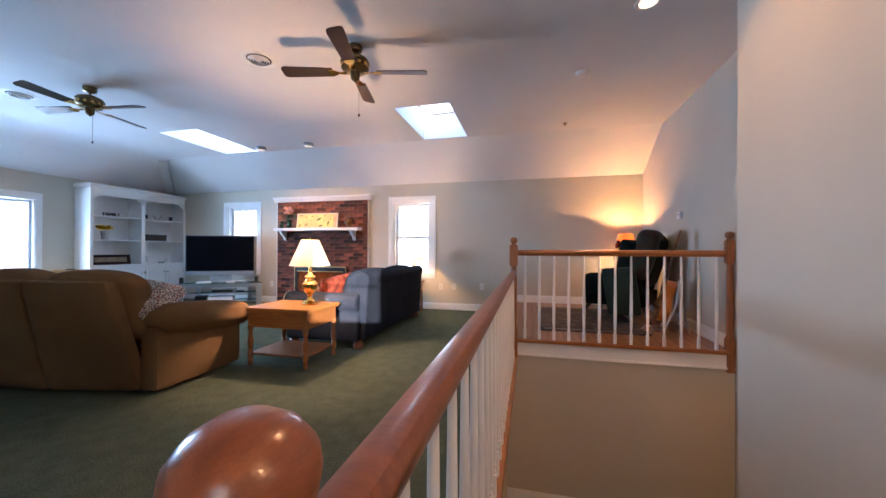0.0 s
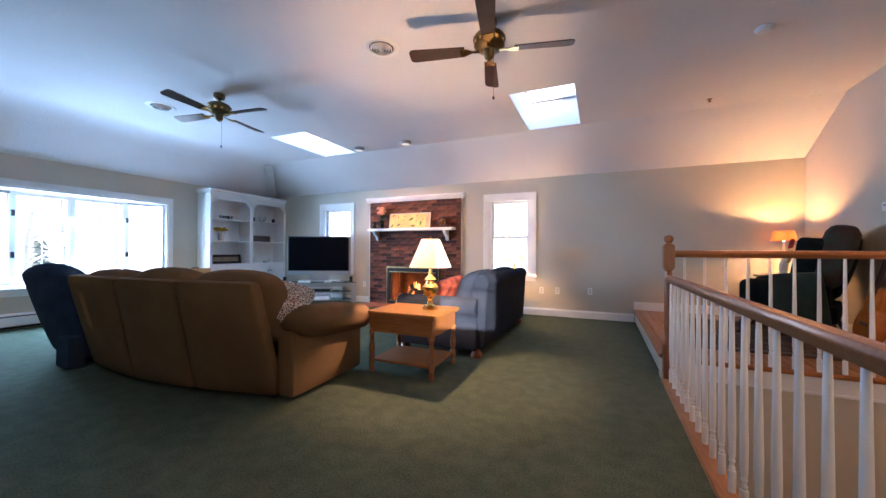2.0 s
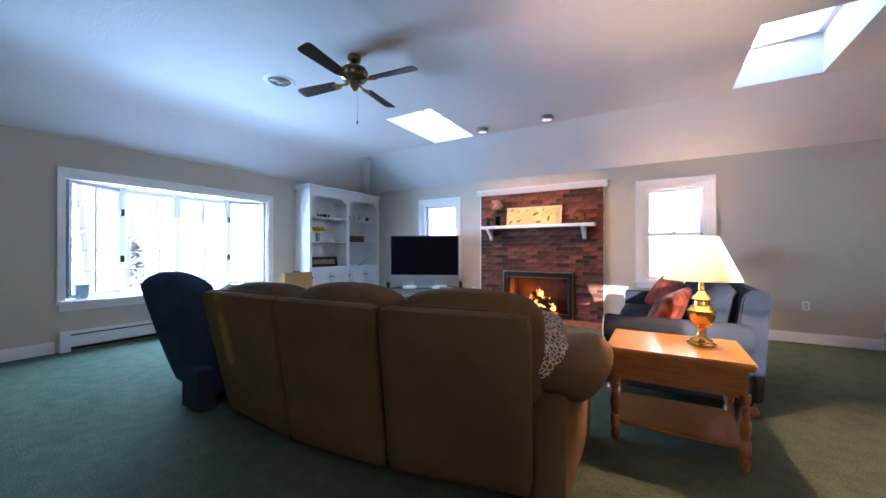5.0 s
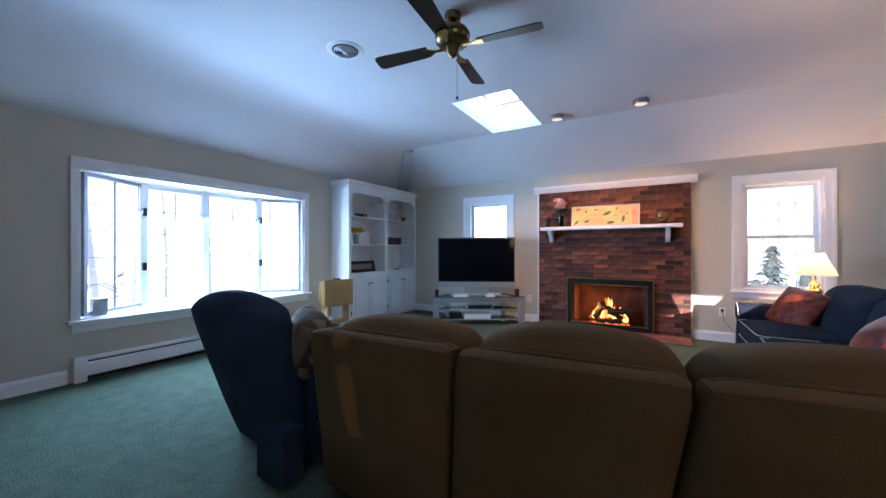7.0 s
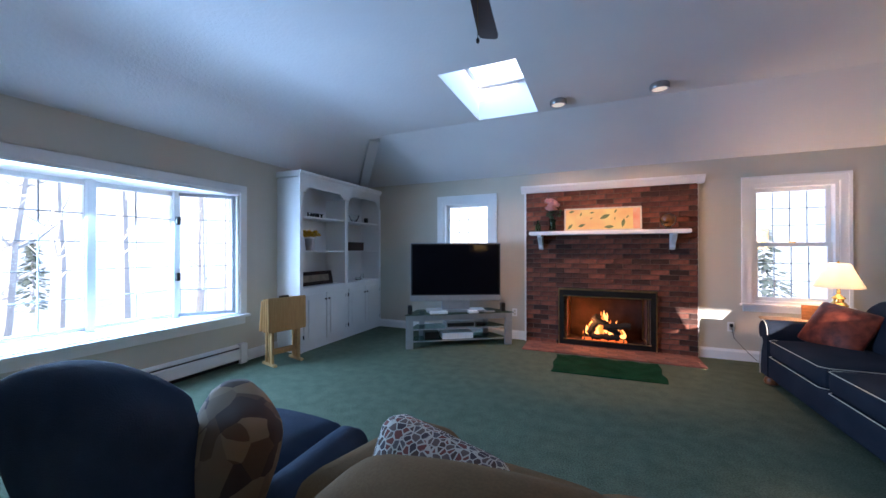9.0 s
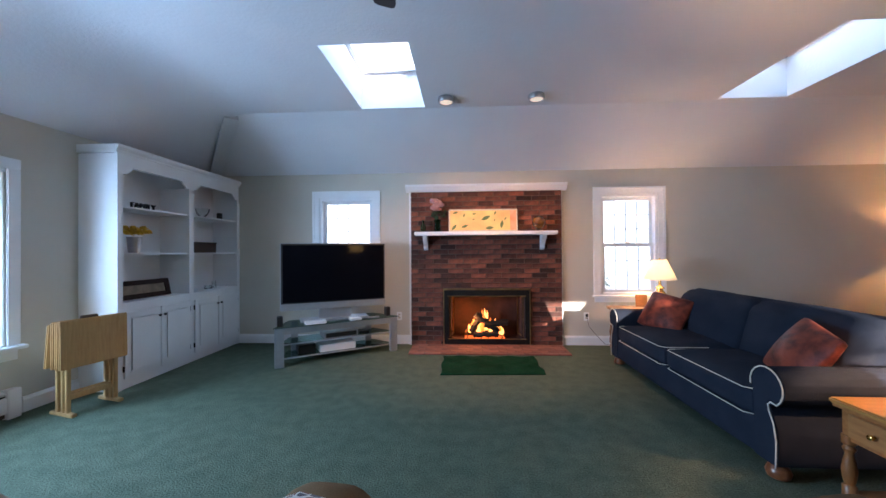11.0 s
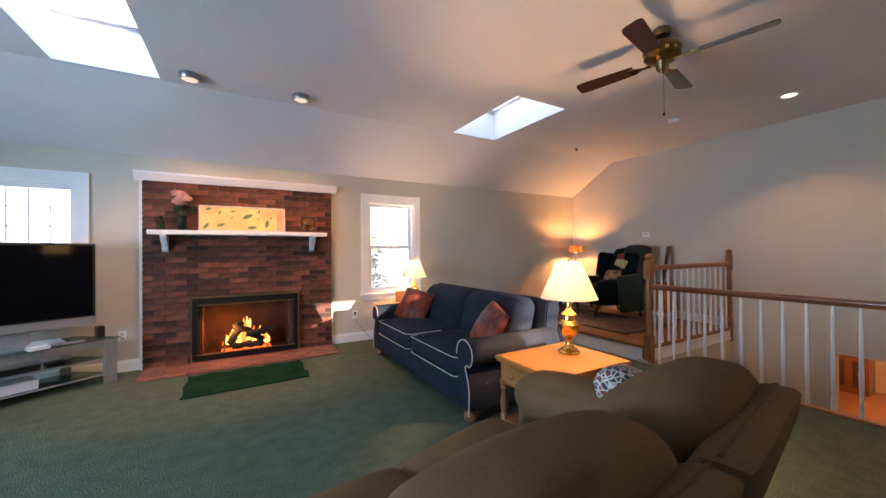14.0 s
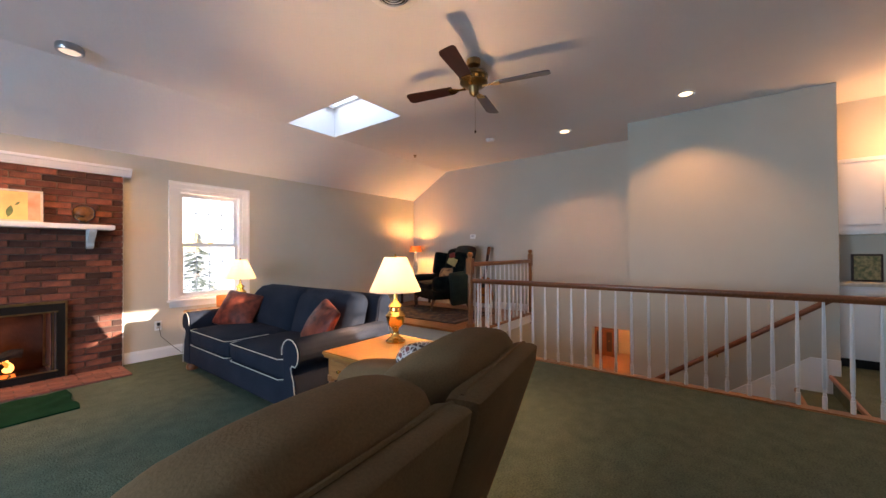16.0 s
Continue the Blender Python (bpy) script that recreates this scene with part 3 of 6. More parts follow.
shelf = part("mantel_shelf", B(((-4.36, 6.42, 1.545), (-2.43, FACE, 1.595))), WHITE, fire, "white mantel shelf", bevel=0.006)
for x in (-4.22, -2.60):
    c = [(FACE, 1.545), (6.45, 1.545), (6.45, 1.52), (6.47, 1.50), (6.50, 1.47), (6.56, 1.43), (6.585, 1.40), (6.585, 1.37), (FACE, 1.34)]
    part("corbel", prism(c, "x", x - 0.03, x + 0.03), WHITE, fire, bevel=0.004)
# firebox
SOOT = mat("firebox_brick", (0.1, 0.042, 0.026), (0.04, 0.018, 0.012), 0.9, scale=6, bump=0.4, fine=0.3, fine_scale=60)
for lo, hi in (((OX0, 6.66, 0.0), (OX0 + 0.03, 7.15, OZ)), ((OX1 - 0.03, 6.66, 0.0), (OX1, 7.15, OZ)), ((OX0 + 0.03, 7.12, 0.0), (OX1 - 0.03, 7.15, OZ)), ((OX0 + 0.03, 6.66, OZ - 0.03), (OX1 - 0.03, 7.12, OZ)), ((OX0 + 0.03, 6.66, 0.0), (OX1 - 0.03, 7.12, 0.05))):
    part("firebox_panel", B((lo, hi)), SOOT, fire)
DX0, DX1 = -3.975, -2.775
ds = part("fire_surround", B(((DX0, 6.60, 0.03), (DX0 + 0.07, FACE, 0.80)), ((DX1 - 0.07, 6.60, 0.03), (DX1, FACE, 0.80)), ((DX0 + 0.07, 6.60, 0.70), (DX1 - 0.07, FACE, 0.80)), ((DX0 + 0.07, 6.60, 0.03), (DX1 - 0.07, FACE, 0.10))), IRON, fire, "black metal fire surround", bevel=0.004)
part("brass_edge", B(((DX0 - 0.006, 6.592, 0.78), (DX1 + 0.006, 6.60, 0.806)), ((DX0 + 0.06, 6.592, 0.69), (DX1 - 0.06, 6.60, 0.705)), ((DX0 + 0.06, 6.592, 0.095), (DX1 - 0.06, 6.60, 0.108)), ((DX0 - 0.006, 6.592, 0.03), (DX0 + 0.008, 6.60, 0.78)), ((DX1 - 0.008, 6.592, 0.03), (DX1 + 0.006, 6.60, 0.78))), AGEDBRASS, fire, "antique brass edging")
for x, s in ((DX0 + 0.075, 1), (DX1 - 0.075, -1)):
    m = Matrix.Translation((x, 6.60, 0)) @ Matrix.Rotation(radians(-68 if s > 0 else 248), 4, "Z")
    dr = part("fire_door", B(((0, -0.008, 0.11), (0.02, 0.008, 0.69)), ((0.24, -0.008, 0.11), (0.26, 0.008, 0.69)), ((0.02, -0.008, 0.67), (0.24, 0.008, 0.69)), ((0.02, -0.008, 0.11), (0.24, 0.008, 0.13)), m=Matrix.Translation((x + s * 0.01, 6.66, 0)) @ Matrix.Rotation(radians(80 if s > 0 else 100), 4, "Z")), AGEDBRASS, fire, "folded-back brass-framed fire door")

lamp("fire_light", "POINT", pose(-3.55, 6.76, 0.36), 10, (1.0, 0.36, 0.09), 0.1)


# ---- outdoors ----
gm = B(((-60, -60, -3.2), (60, 80, -3.05)))
setting("ground", gm, SNOW, "snow-covered ground")


def tree(x, y, r, h, seed, lean=0.0, tilt=0.0):
    rnd = random.Random(seed)
    t = thing("tree", pose(x, y, -3.06), "bare grey winter tree", "tree", "winter trees")
    part("trunk", tube([(lean * k * h / 6 + rnd.uniform(-0.05, 0.05), tilt * k * h / 6 + rnd.uniform(-0.05, 0.05), h * k / 6) for k in range(7)], [r * (1 - 0.13 * k) for k in range(7)], 8), BARK, t, smooth=True)
    bm = bmesh.new()
    for k in range(16):
        z = h * rnd.uniform(0.28, 0.95)
        a, l = rnd.uniform(0, 6.28), rnd.uniform(0.8, 2.4) * (1.1 - z / h)
        p = Vector((lean * z, tilt * z, z))
        q = p + Vector((math.cos(a) * l, math.sin(a) * l, l * 0.8))
        tube([p, (p + q) / 2 + Vector((0, 0, -0.1)), q], [r * 0.18, r * 0.1, 0.008], 5, bm)
        for j in range(3):
            s = p.lerp(q, rnd.uniform(0.4, 0.9))
            tube([s, s + Vector((rnd.uniform(-0.7, 0.7), rnd.uniform(-0.7, 0.7), rnd.uniform(0.3, 0.9)))], [r * 0.06, 0.005], 4, bm)
    tagged(part("limbs", bm, BARK, t), kind="stuff")


def conifer(x, y, h, seed):
    rnd = random.Random(seed)
    t = thing("conifer", pose(x, y, -3.06), "dark evergreen tree, its needles paled to imitate haze", "tree", "evergreens")
    part("trunk", tube([(0, 0, 0), (0, 0, h * 0.95)], [0.16, 0.02], 7), BARK, t)
    bm = bmesh.new()
    for k in range(420):
        u = rnd.random() ** 0.7
        z, r = h * (0.12 + 0.86 * u), (1 - u) * h * 0.3 + 0.1
        a, q = rnd.uniform(0, 6.28), rnd.uniform(0.35, 1.1)
        c = Vector((math.cos(a) * r * q, math.sin(a) * r * q, z - 0.25 * q * r))
        d = Vector((math.cos(a), math.sin(a), -0.35))
        s = Vector((-math.sin(a), math.cos(a), rnd.uniform(-0.3, 0.3)))
        w = rnd.uniform(0.14, 0.3)
        bm.faces.new([bm.verts.new(v) for v in (c - d * w, c + s * w * 0.6, c + d * w * 1.5, c - s * w * 0.6)])
    tagged(part("crown", bm, NEEDLE, t, "dark green needled crown"), kind="stuff")


conifer(-3.4, 26, 5.6, 1)
conifer(5.2, 27, 5.8, 3)
conifer(3.4, 30, 4.6, 2)
for k, (x, y, h) in enumerate(((2.0, 27, 2.6), (3.2, 33, 2.2), (4.6, 29, 1.8), (0.4, 31, 2.4), (-1.6, 28, 2.0), (-3.0, 34, 2.4), (6.2, 35, 2.6), (1.2, 36, 2.0))):
    conifer(x, y, h, 70 + k)
conifer(-38, 12.5, 5.0, 4)
conifer(-40, 9.0, 4.4, 5)
for k, (x, y, r, h) in enumerate(((-17, 6.2, 0.2, 12), (-19, 8.5, 0.22, 13), (-16, 9.3, 0.14, 10), (-22, 5.0, 0.2, 12), (-24, 11.0, 0.25, 13), (-15.5, 12.2, 0.15, 10), (-27, 15, 0.25, 14), (-21, 14.0, 0.2, 12), (-5.5, 22, 0.2, 10), (-8.5, 26, 0.2, 11))):
    tree(x, y, r, h, 40 + k, 0.03 * ((k % 3) - 1))

tree(-14, 3.74, 0.26, 10, 61, 0.0, -0.06)
tree(-14, 4.0, 0.2, 9, 62, 0.0, 0.09)

# glowing sheet added far beyond the windows for the bright winter haze
HAZE = glow("glowing_haze", (0.8, 0.91, 1.0), 1.35)
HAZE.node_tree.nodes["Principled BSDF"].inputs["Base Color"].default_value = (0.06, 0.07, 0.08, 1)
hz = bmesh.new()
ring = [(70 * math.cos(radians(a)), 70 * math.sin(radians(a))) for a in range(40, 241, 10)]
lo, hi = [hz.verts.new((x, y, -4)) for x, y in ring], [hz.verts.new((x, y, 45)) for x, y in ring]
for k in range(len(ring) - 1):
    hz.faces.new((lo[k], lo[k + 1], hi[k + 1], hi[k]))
setting("backdrop", hz, HAZE, "glowing backdrop sheet standing in for pale winter haze")

SHADE = bpy.data.materials.new("linen_shade")
SHADE.use_nodes = True
_t = SHADE.node_tree
_d, _l, _m = (_t.nodes.new("ShaderNode" + k) for k in ("BsdfDiffuse", "BsdfTranslucent", "MixShader"))
_d.inputs["Color"].default_value, _l.inputs["Color"].default_value = (0.82, 0.78, 0.7, 1), (0.9, 0.84, 0.74, 1)
_m.inputs["Fac"].default_value = 0.55
_t.links.new(_d.outputs["BSDF"], _m.inputs[1])
_t.links.new(_l.outputs["BSDF"], _m.inputs[2])
_t.links.new(_m.outputs["Shader"], _t.nodes["Material Output"].inputs["Surface"])
RUSTSHADE = SHADE.copy()
RUSTSHADE.name = "rust_shade"
for n in RUSTSHADE.node_tree.nodes:
    if n.type in ("BSDF_DIFFUSE", "BSDF_TRANSLUCENT"):
        n.inputs["Color"].default_value = (0.75, 0.4, 0.16, 1)
RUST = mat("rust_velvet", (0.24, 0.05, 0.026), (0.075, 0.016, 0.012), 0.45, scale=13, bump=0.3, fine=0.3, fine_scale=120, spec=0.2)
DGREEN = mat("dark_green_tapestry", (0.008, 0.014, 0.013), (0.004, 0.007, 0.008), 0.95, scale=12, bump=0.5, fine=0.4, fine_scale=200, spec=0.1)
GREEN_GLASS = glass("green_glass", (0.1, 0.3, 0.12), thin=False)
CLEAR_GLASS = glass("clear_glass", (0.95, 0.98, 0.97), thin=False)
SHELF_GLASS = glass("smoked_shelf_glass", (0.6, 0.7, 0.68))
AMBER = mat("amber_glass", (0.2, 0.07, 0.008), (0.05, 0.014, 0.003), 0.06, scale=16, coat=1.0)


def voronoi_mat(name, colours, scale, rough=0.9):
    m = bpy.data.materials.new(name)
    m.use_nodes = True
    t = m.node_tree
    bs = t.nodes["Principled BSDF"]
    bs.inputs["Roughness"].default_value = rough
    tc, vo, ramp = (t.nodes.new("ShaderNode" + k) for k in ("TexCoord", "TexVoronoi", "ValToRGB"))
    vo.inputs["Scale"].default_value = scale
    t.links.new(tc.outputs["Object"], vo.inputs["Vector"])
    ramp.color_ramp.interpolation = "CONSTANT"
    e = ramp.color_ramp.elements
    while len(e) < len(colours):
        e.new(0.5)
    for k, c in enumerate(colours):
        e[k].position, e[k].color = k / len(colours), (*c, 1)
    sep = t.nodes.new("ShaderNodeSeparateColor")
    t.links.new(vo.outputs["Color"], sep.inputs["Color"])
    t.links.new(sep.outputs["Red"], ramp.inputs["Fac"])
    t.links.new(ramp.outputs["Color"], bs.inputs["Base Color"])
    return m


PATTERN = voronoi_mat("patterned_cotton", ((0.1, 0.06, 0.05), (0.16, 0.11, 0.1), (0.07, 0.05, 0.06), (0.2, 0.06, 0.05), (0.12, 0.1, 0.11)), 46)
_t = PATTERN.node_tree
_e, _r, _x = (_t.nodes.new("ShaderNode" + k) for k in ("TexVoronoi", "ValToRGB", "Mix"))
_e.feature = "DISTANCE_TO_EDGE"
_e.inputs["Scale"].default_value = 46
_r.color_ramp.elements[0].position, _r.color_ramp.elements[1].position = 0.07, 0.1
_x.data_type = "RGBA"
_x.inputs["A"].default_value = (0.6, 0.56, 0.5, 1)
_c = [n for n in _t.nodes if n.type == "TEX_COORD"][0]
_b = _t.nodes["Principled BSDF"].inputs["Base Color"]
_old = _b.links[0].from_socket
_t.links.new(_c.outputs["Object"], _e.inputs["Vector"])
_t.links.new(_e.outputs["Distance"], _r.inputs["Fac"])
_t.links.new(_r.outputs["Color"], _x.inputs["Factor"])
_t.links.new(_old, _x.inputs["B"])
_t.links.new(_x.outputs["Result"], _b)
THROW = voronoi_mat("brown_print", ((0.12, 0.07, 0.04), (0.2, 0.13, 0.08), (0.07, 0.04, 0.03), (0.25, 0.17, 0.1)), 14)
TAPESTRY = voronoi_mat("dark_printed_rug", ((0.05, 0.035, 0.03), (0.08, 0.05, 0.035), (0.035, 0.035, 0.04), (0.12, 0.09, 0.06)), 16)


def between(b0, b1, t0, t1, z0, z1, size):
    """Maps a block of that size onto the leaning quad b0-b1 (low) to t0-t1 (high); its depth runs along y."""
    b0, b1, t0, t1 = (Vector((*b0, z0)), Vector((*b1, z0)), Vector((*t0, z1)), Vector((*t1, z1)))
    d = (b1 - b0).normalized()
    n = Vector((-d.y, d.x, 0))
    def warp(p):
        u, v = p.x / size[0] + 0.5, p.z / size[2] + 0.5
        return b0.lerp(b1, u).lerp(t0.lerp(t1, u), v) + n * p.y
    return warp


# ---- tan reclining sofa ----
sofa = placed("reclining_sofa", -3.1, 2.4, 0, "three-seat tan suede reclining sofa with pillow arms", "sofa")
LOW = [(-4.22, 1.97), (-3.46, 1.91), (-2.78, 1.98), (-2.07, 2.15)]
HIGH = [(-3.97, 1.66), (-3.31, 1.69), (-2.65, 1.74), (-1.985, 1.85)]


def domed(warp, w, lift):
    """Raises the middle of a cushion's upper half."""
    def f(p):
        q = p.copy()
        q.z += lift * max(0.0, 0.5 + p.z / 0.62) * (1 - min(1, abs(2 * p.x / w)) ** 2.4)
        return warp(q)
    return f


for k in range(3):
    s = ((Vector(LOW[k + 1]) - Vector(LOW[k])).length, 0.13, 0.88)
    g = 0.006 / s[0]
    part("back_panel", puff(s, 0.045, (0, 0.015, 0), 9, warp=between(LOW[k], LOW[k + 1], HIGH[k], HIGH[k + 1], 0.03, 0.915, (s[0] * (1 + g), 1, s[2]))), SUEDE, sofa, smooth=True)
    up = [tuple(Vector(HIGH[j]) + Vector((0, 0.17))) for j in (k, k + 1)]
    dn = [tuple(Vector(LOW[j]).lerp(Vector(HIGH[j]), 0.45) + Vector((0, 0.24))) for j in (k, k + 1)]
    s2, top = (s[0], 0.27, 0.62), (0.915, 0.925, 0.935)[k]
    part("back_cushion", puff(s2, 0.10, (0, 0.05, 0.012), 11, warp=domed(between(dn[0], dn[1], up[0], up[1], 0.42, top, (s2[0] * 1.01, 1, s2[2])), s2[0], (0.05, 0.07, 0.05)[k])), SUEDE, sofa, smooth=True)
    a, b = Vector(LOW[k]), Vector(LOW[k + 1])
    d = (b - a).normalized()
    c = (a + b) / 2 + Vector((-d.y, d.x)) * 0.52
    m = pose(c.x, c.y, 0.36, 0, 0, math.degrees(math.atan2(d.y, d.x)))
    part("seat_cushion", puff(((b - a).length * 0.94, 0.66, 0.22), 0.09, (0, 0.02, 0.04), 9, m=m), SUEDE, sofa, smooth=True)
    part("footrest", puff(((b - a).length * 0.93, 0.14, 0.30), 0.05, (0, 0.02, 0), 5, m=m @ pose(0, 0.25, -0.18)), SUEDE, sofa, smooth=True)
    hi_a, hi_b = Vector((*HIGH[k], 0.915)), Vector((*HIGH[k + 1], 0.915))
    part("welt_seam", tube([hi_a.lerp(hi_b, u) + Vector((0, 0.012, 0.004 + 0.02 * (1 - (2 * u - 1) ** 6) - 0.02)) for u in (0.04, 0.1, 0.3, 0.5, 0.7, 0.9, 0.96)], 0.006, 6), SUEDE, sofa, smooth=True)
def suede_arm(x, y0, y1, ang, out):
    m = pose(x, (y0 + y1) / 2, 0, 0, 0, ang)
    L = y1 - y0
    part("arm_panel", puff((0.17, L * 0.98, 0.50), 0.03, (0.008, 0, 0), 5, m=m @ pose(0, 0, 0.28)), SUEDE, sofa, smooth=True)
    def sag(p):
        q = p.copy()
        q.z += 0.07 * (0.5 - p.y / L) ** 2 - 0.05 * max(0, p.y / L) ** 2 * 2
        return q
    part("arm_pillow", puff((0.31, L * 1.06, 0.22), 0.105, (0.02, 0.02, 0.02), 9, m=m @ pose(out * 0.05, 0.02, 0.535), warp=sag), SUEDE, sofa, smooth=True)
suede_arm(-2.01, 2.10, 2.98, 2, 1)
suede_arm(-4.14, 2.02, 2.66, -5, 0.3)
part("base_frame", B(((-4.1, 2.1, 0.015), (-2.1, 2.75, 0.06))), BLACK, sofa)

pl = placed("throw_pillow", -2.3, 2.36, 0.47, "patterned throw pillow lying on the tan sofa", "pillow")
part("cover", puff((0.40, 0.12, 0.40), 0.055, (0, 0.05, 0), 7, m=pose(-2.12, 2.20, 0.73, -58, 14, 30)), PATTERN, pl, smooth=True)
pl = placed("throw_pillow", -3.9, 2.27, 0.47, "patterned throw pillow lying on the tan sofa", "pillow")
part("cover", puff((0.44, 0.14, 0.40), 0.06, (0, 0.05, 0), 7, m=pose(-3.93, 2.22, 0.60, -20, 6, -12)), PATTERN, pl, smooth=True)

# ---- blue recliner ----
rc = placed("recliner", -4.9, 2.2, 0, "blue velour recliner with a tall rounded back", "armchair")
s = (0.72, 0.2, 0.95)
def crownback(w):
    def f(p):
        q = p.copy()
        if p.z > 0.2:
            q.z -= 0.10 * (2 * p.x / s[0]) ** 2 * (p.z - 0.2) / 0.27
        return w(q)
    return f
part("back", puff(s, 0.085, (0, 0.05, 0), 11, warp=crownback(between((-4.97, 2.0), (-4.41, 1.95), (-5.30, 1.80), (-4.66, 1.94), 0.06, 0.99, (s[0], 1, s[2])))), RECLINE, rc, smooth=True)
part("skirt", B(((-5.20, 2.0, 0.012), (-4.40, 2.75, 0.28))), RECLINE, rc, bevel=0.03)
part("seat_cushion", puff((0.52, 0.62, 0.2), 0.08, (0, 0, 0.03), 7, m=pose(-4.87, 2.45, 0.4)), RECLINE, rc, smooth=True)
for x in (-5.24, -4.50):
    part("arm", puff((0.19, 0.66, 0.36), 0.085, (0.01, 0, 0.01), 7, m=pose(x, 2.36, 0.36, 0, 0, 3)), RECLINE, rc, smooth=True)
part("skirt_flap", B(((-4.60, 1.78, 0.012), (-4.36, 1.90, 0.30))), RECLINE, rc, bevel=0.008)
pl = placed("throw_pillow", -4.62, 2.14, 0.52, "brown printed throw pillow on the blue recliner", "pillow")
part("cover", puff((0.36, 0.16, 0.38), 0.07, (0, 0.05, 0), 7, m=pose(-4.60, 2.12, 0.67, -12, 10, -25)), THROW, pl, smooth=True)

# ---- navy sofa ----
ns = thing("navy_sofa", pose(-1.46, 4.80, 0, 0, 0, -90), "navy two-cushion sofa with rolled arms and cream piping", "sofa")
def rolled(side):
    pts = [(0.95, 0.09), (1.115, 0.09), (1.12, 0.24), (1.105, 0.33), (1.075, 0.40), (1.068, 0.43), (1.085, 0.45)]
    pts += [(1.055 + 0.112 * math.cos(radians(a)), 0.53 + 0.112 * math.sin(radians(a))) for a in range(-50, 201, 20)]
    pts += [(0.95, 0.42)]
    return [(side * x, z) for x, z in pts]
for sd in (-1, 1):
    arm = part("arm", prism(rolled(sd), "y", -0.495, 0.44), NAVY, ns, bevel=0.012, smooth=True)
    line = [Vector((x, -0.499, z)) for x, z in rolled(sd)[1:-1]]
    part("piping", tube(line, 0.0042, 6), PIPING, arm, "cream piping", smooth=True)
part("front_rail", puff((1.93, 0.10, 0.22), 0.03, (0, 0.01, 0), 5, m=pose(0, -0.445, 0.20)), NAVY, ns, smooth=True)
part("base_panel", B(((-0.97, -0.42, 0.08), (0.97, 0.46, 0.27))), NAVY, ns)
for x in (-0.478, 0.478):
    sc = part("seat_cushion", puff((0.95, 0.74, 0.18), 0.06, (0, 0.01, 0.035), 9, m=pose(x, -0.13, 0.385)), NAVY, ns, smooth=True)
    for z in (0.465, 0.31):
        part("piping", tube([(x - 0.45, -0.10, z), (x - 0.45, -0.46, z), (x - 0.41, -0.503, z), (x + 0.41, -0.503, z), (x + 0.45, -0.46, z), (x + 0.45, -0.10, z)], 0.0036, 6), PIPING, sc, "cream piping", smooth=True)
    def lean(p):
        q = p.copy()
        q.y += 0.28 * (p.z + 0.25)
        q.z += 0.012 * (1 - (2 * p.x / 0.93) ** 2)
        return q
    part("back_cushion", puff((0.97, 0.22, 0.50), 0.10, (0, 0.05, 0.02), 9, m=pose(x, 0.17, 0.63), warp=lean), NAVY, ns, smooth=True)
backp = [(0.36, 0.10), (0.50, 0.10), (0.53, 0.62), (0.535, 0.70)] + [(0.47 + 0.085 * math.cos(radians(a)), 0.80 + 0.085 * math.sin(radians(a))) for a in range(-40, 181, 20)] + [(0.36, 0.60)]
part("back", prism(backp, "x", -1.06, 1.06), NAVY, ns, bevel=0.012, smooth=True)
for x in (-1.05, 1.05):
    for y in (-0.43, 0.42):
        part("foot", lathe([(0.035, 0), (0.055, 0.012), (0.062, 0.04), (0.05, 0.07), (0.032, 0.085), (0.034, 0.1)], 14, m=pose(x, y, 0)), CHERRY, ns, "round reddish wooden foot", smooth=True)
for yy, a, b in ((5.58, -62, -20), (4.02, -112, 22)):
    pl = placed("throw_pillow", -1.55, yy, 0.47, "rust velvet throw pillow leaning on the navy sofa", "pillow", "rust pillows")
    part("cover", puff((0.46, 0.06, 0.42), 0.028, (0, 0.075, 0), 9, m=pose(-1.52, yy, 0.64, -32, 9, a)), RUST, pl, smooth=True)


# ---- end tables and lamps ----
GOLDOAK = mat("golden_oak_top", (0.48, 0.225, 0.052), (0.38, 0.165, 0.036), 0.3, scale=6, fine=0.4, fine_scale=80, stretch=(1, 9, 9), coat=0.35, bump=0.04)
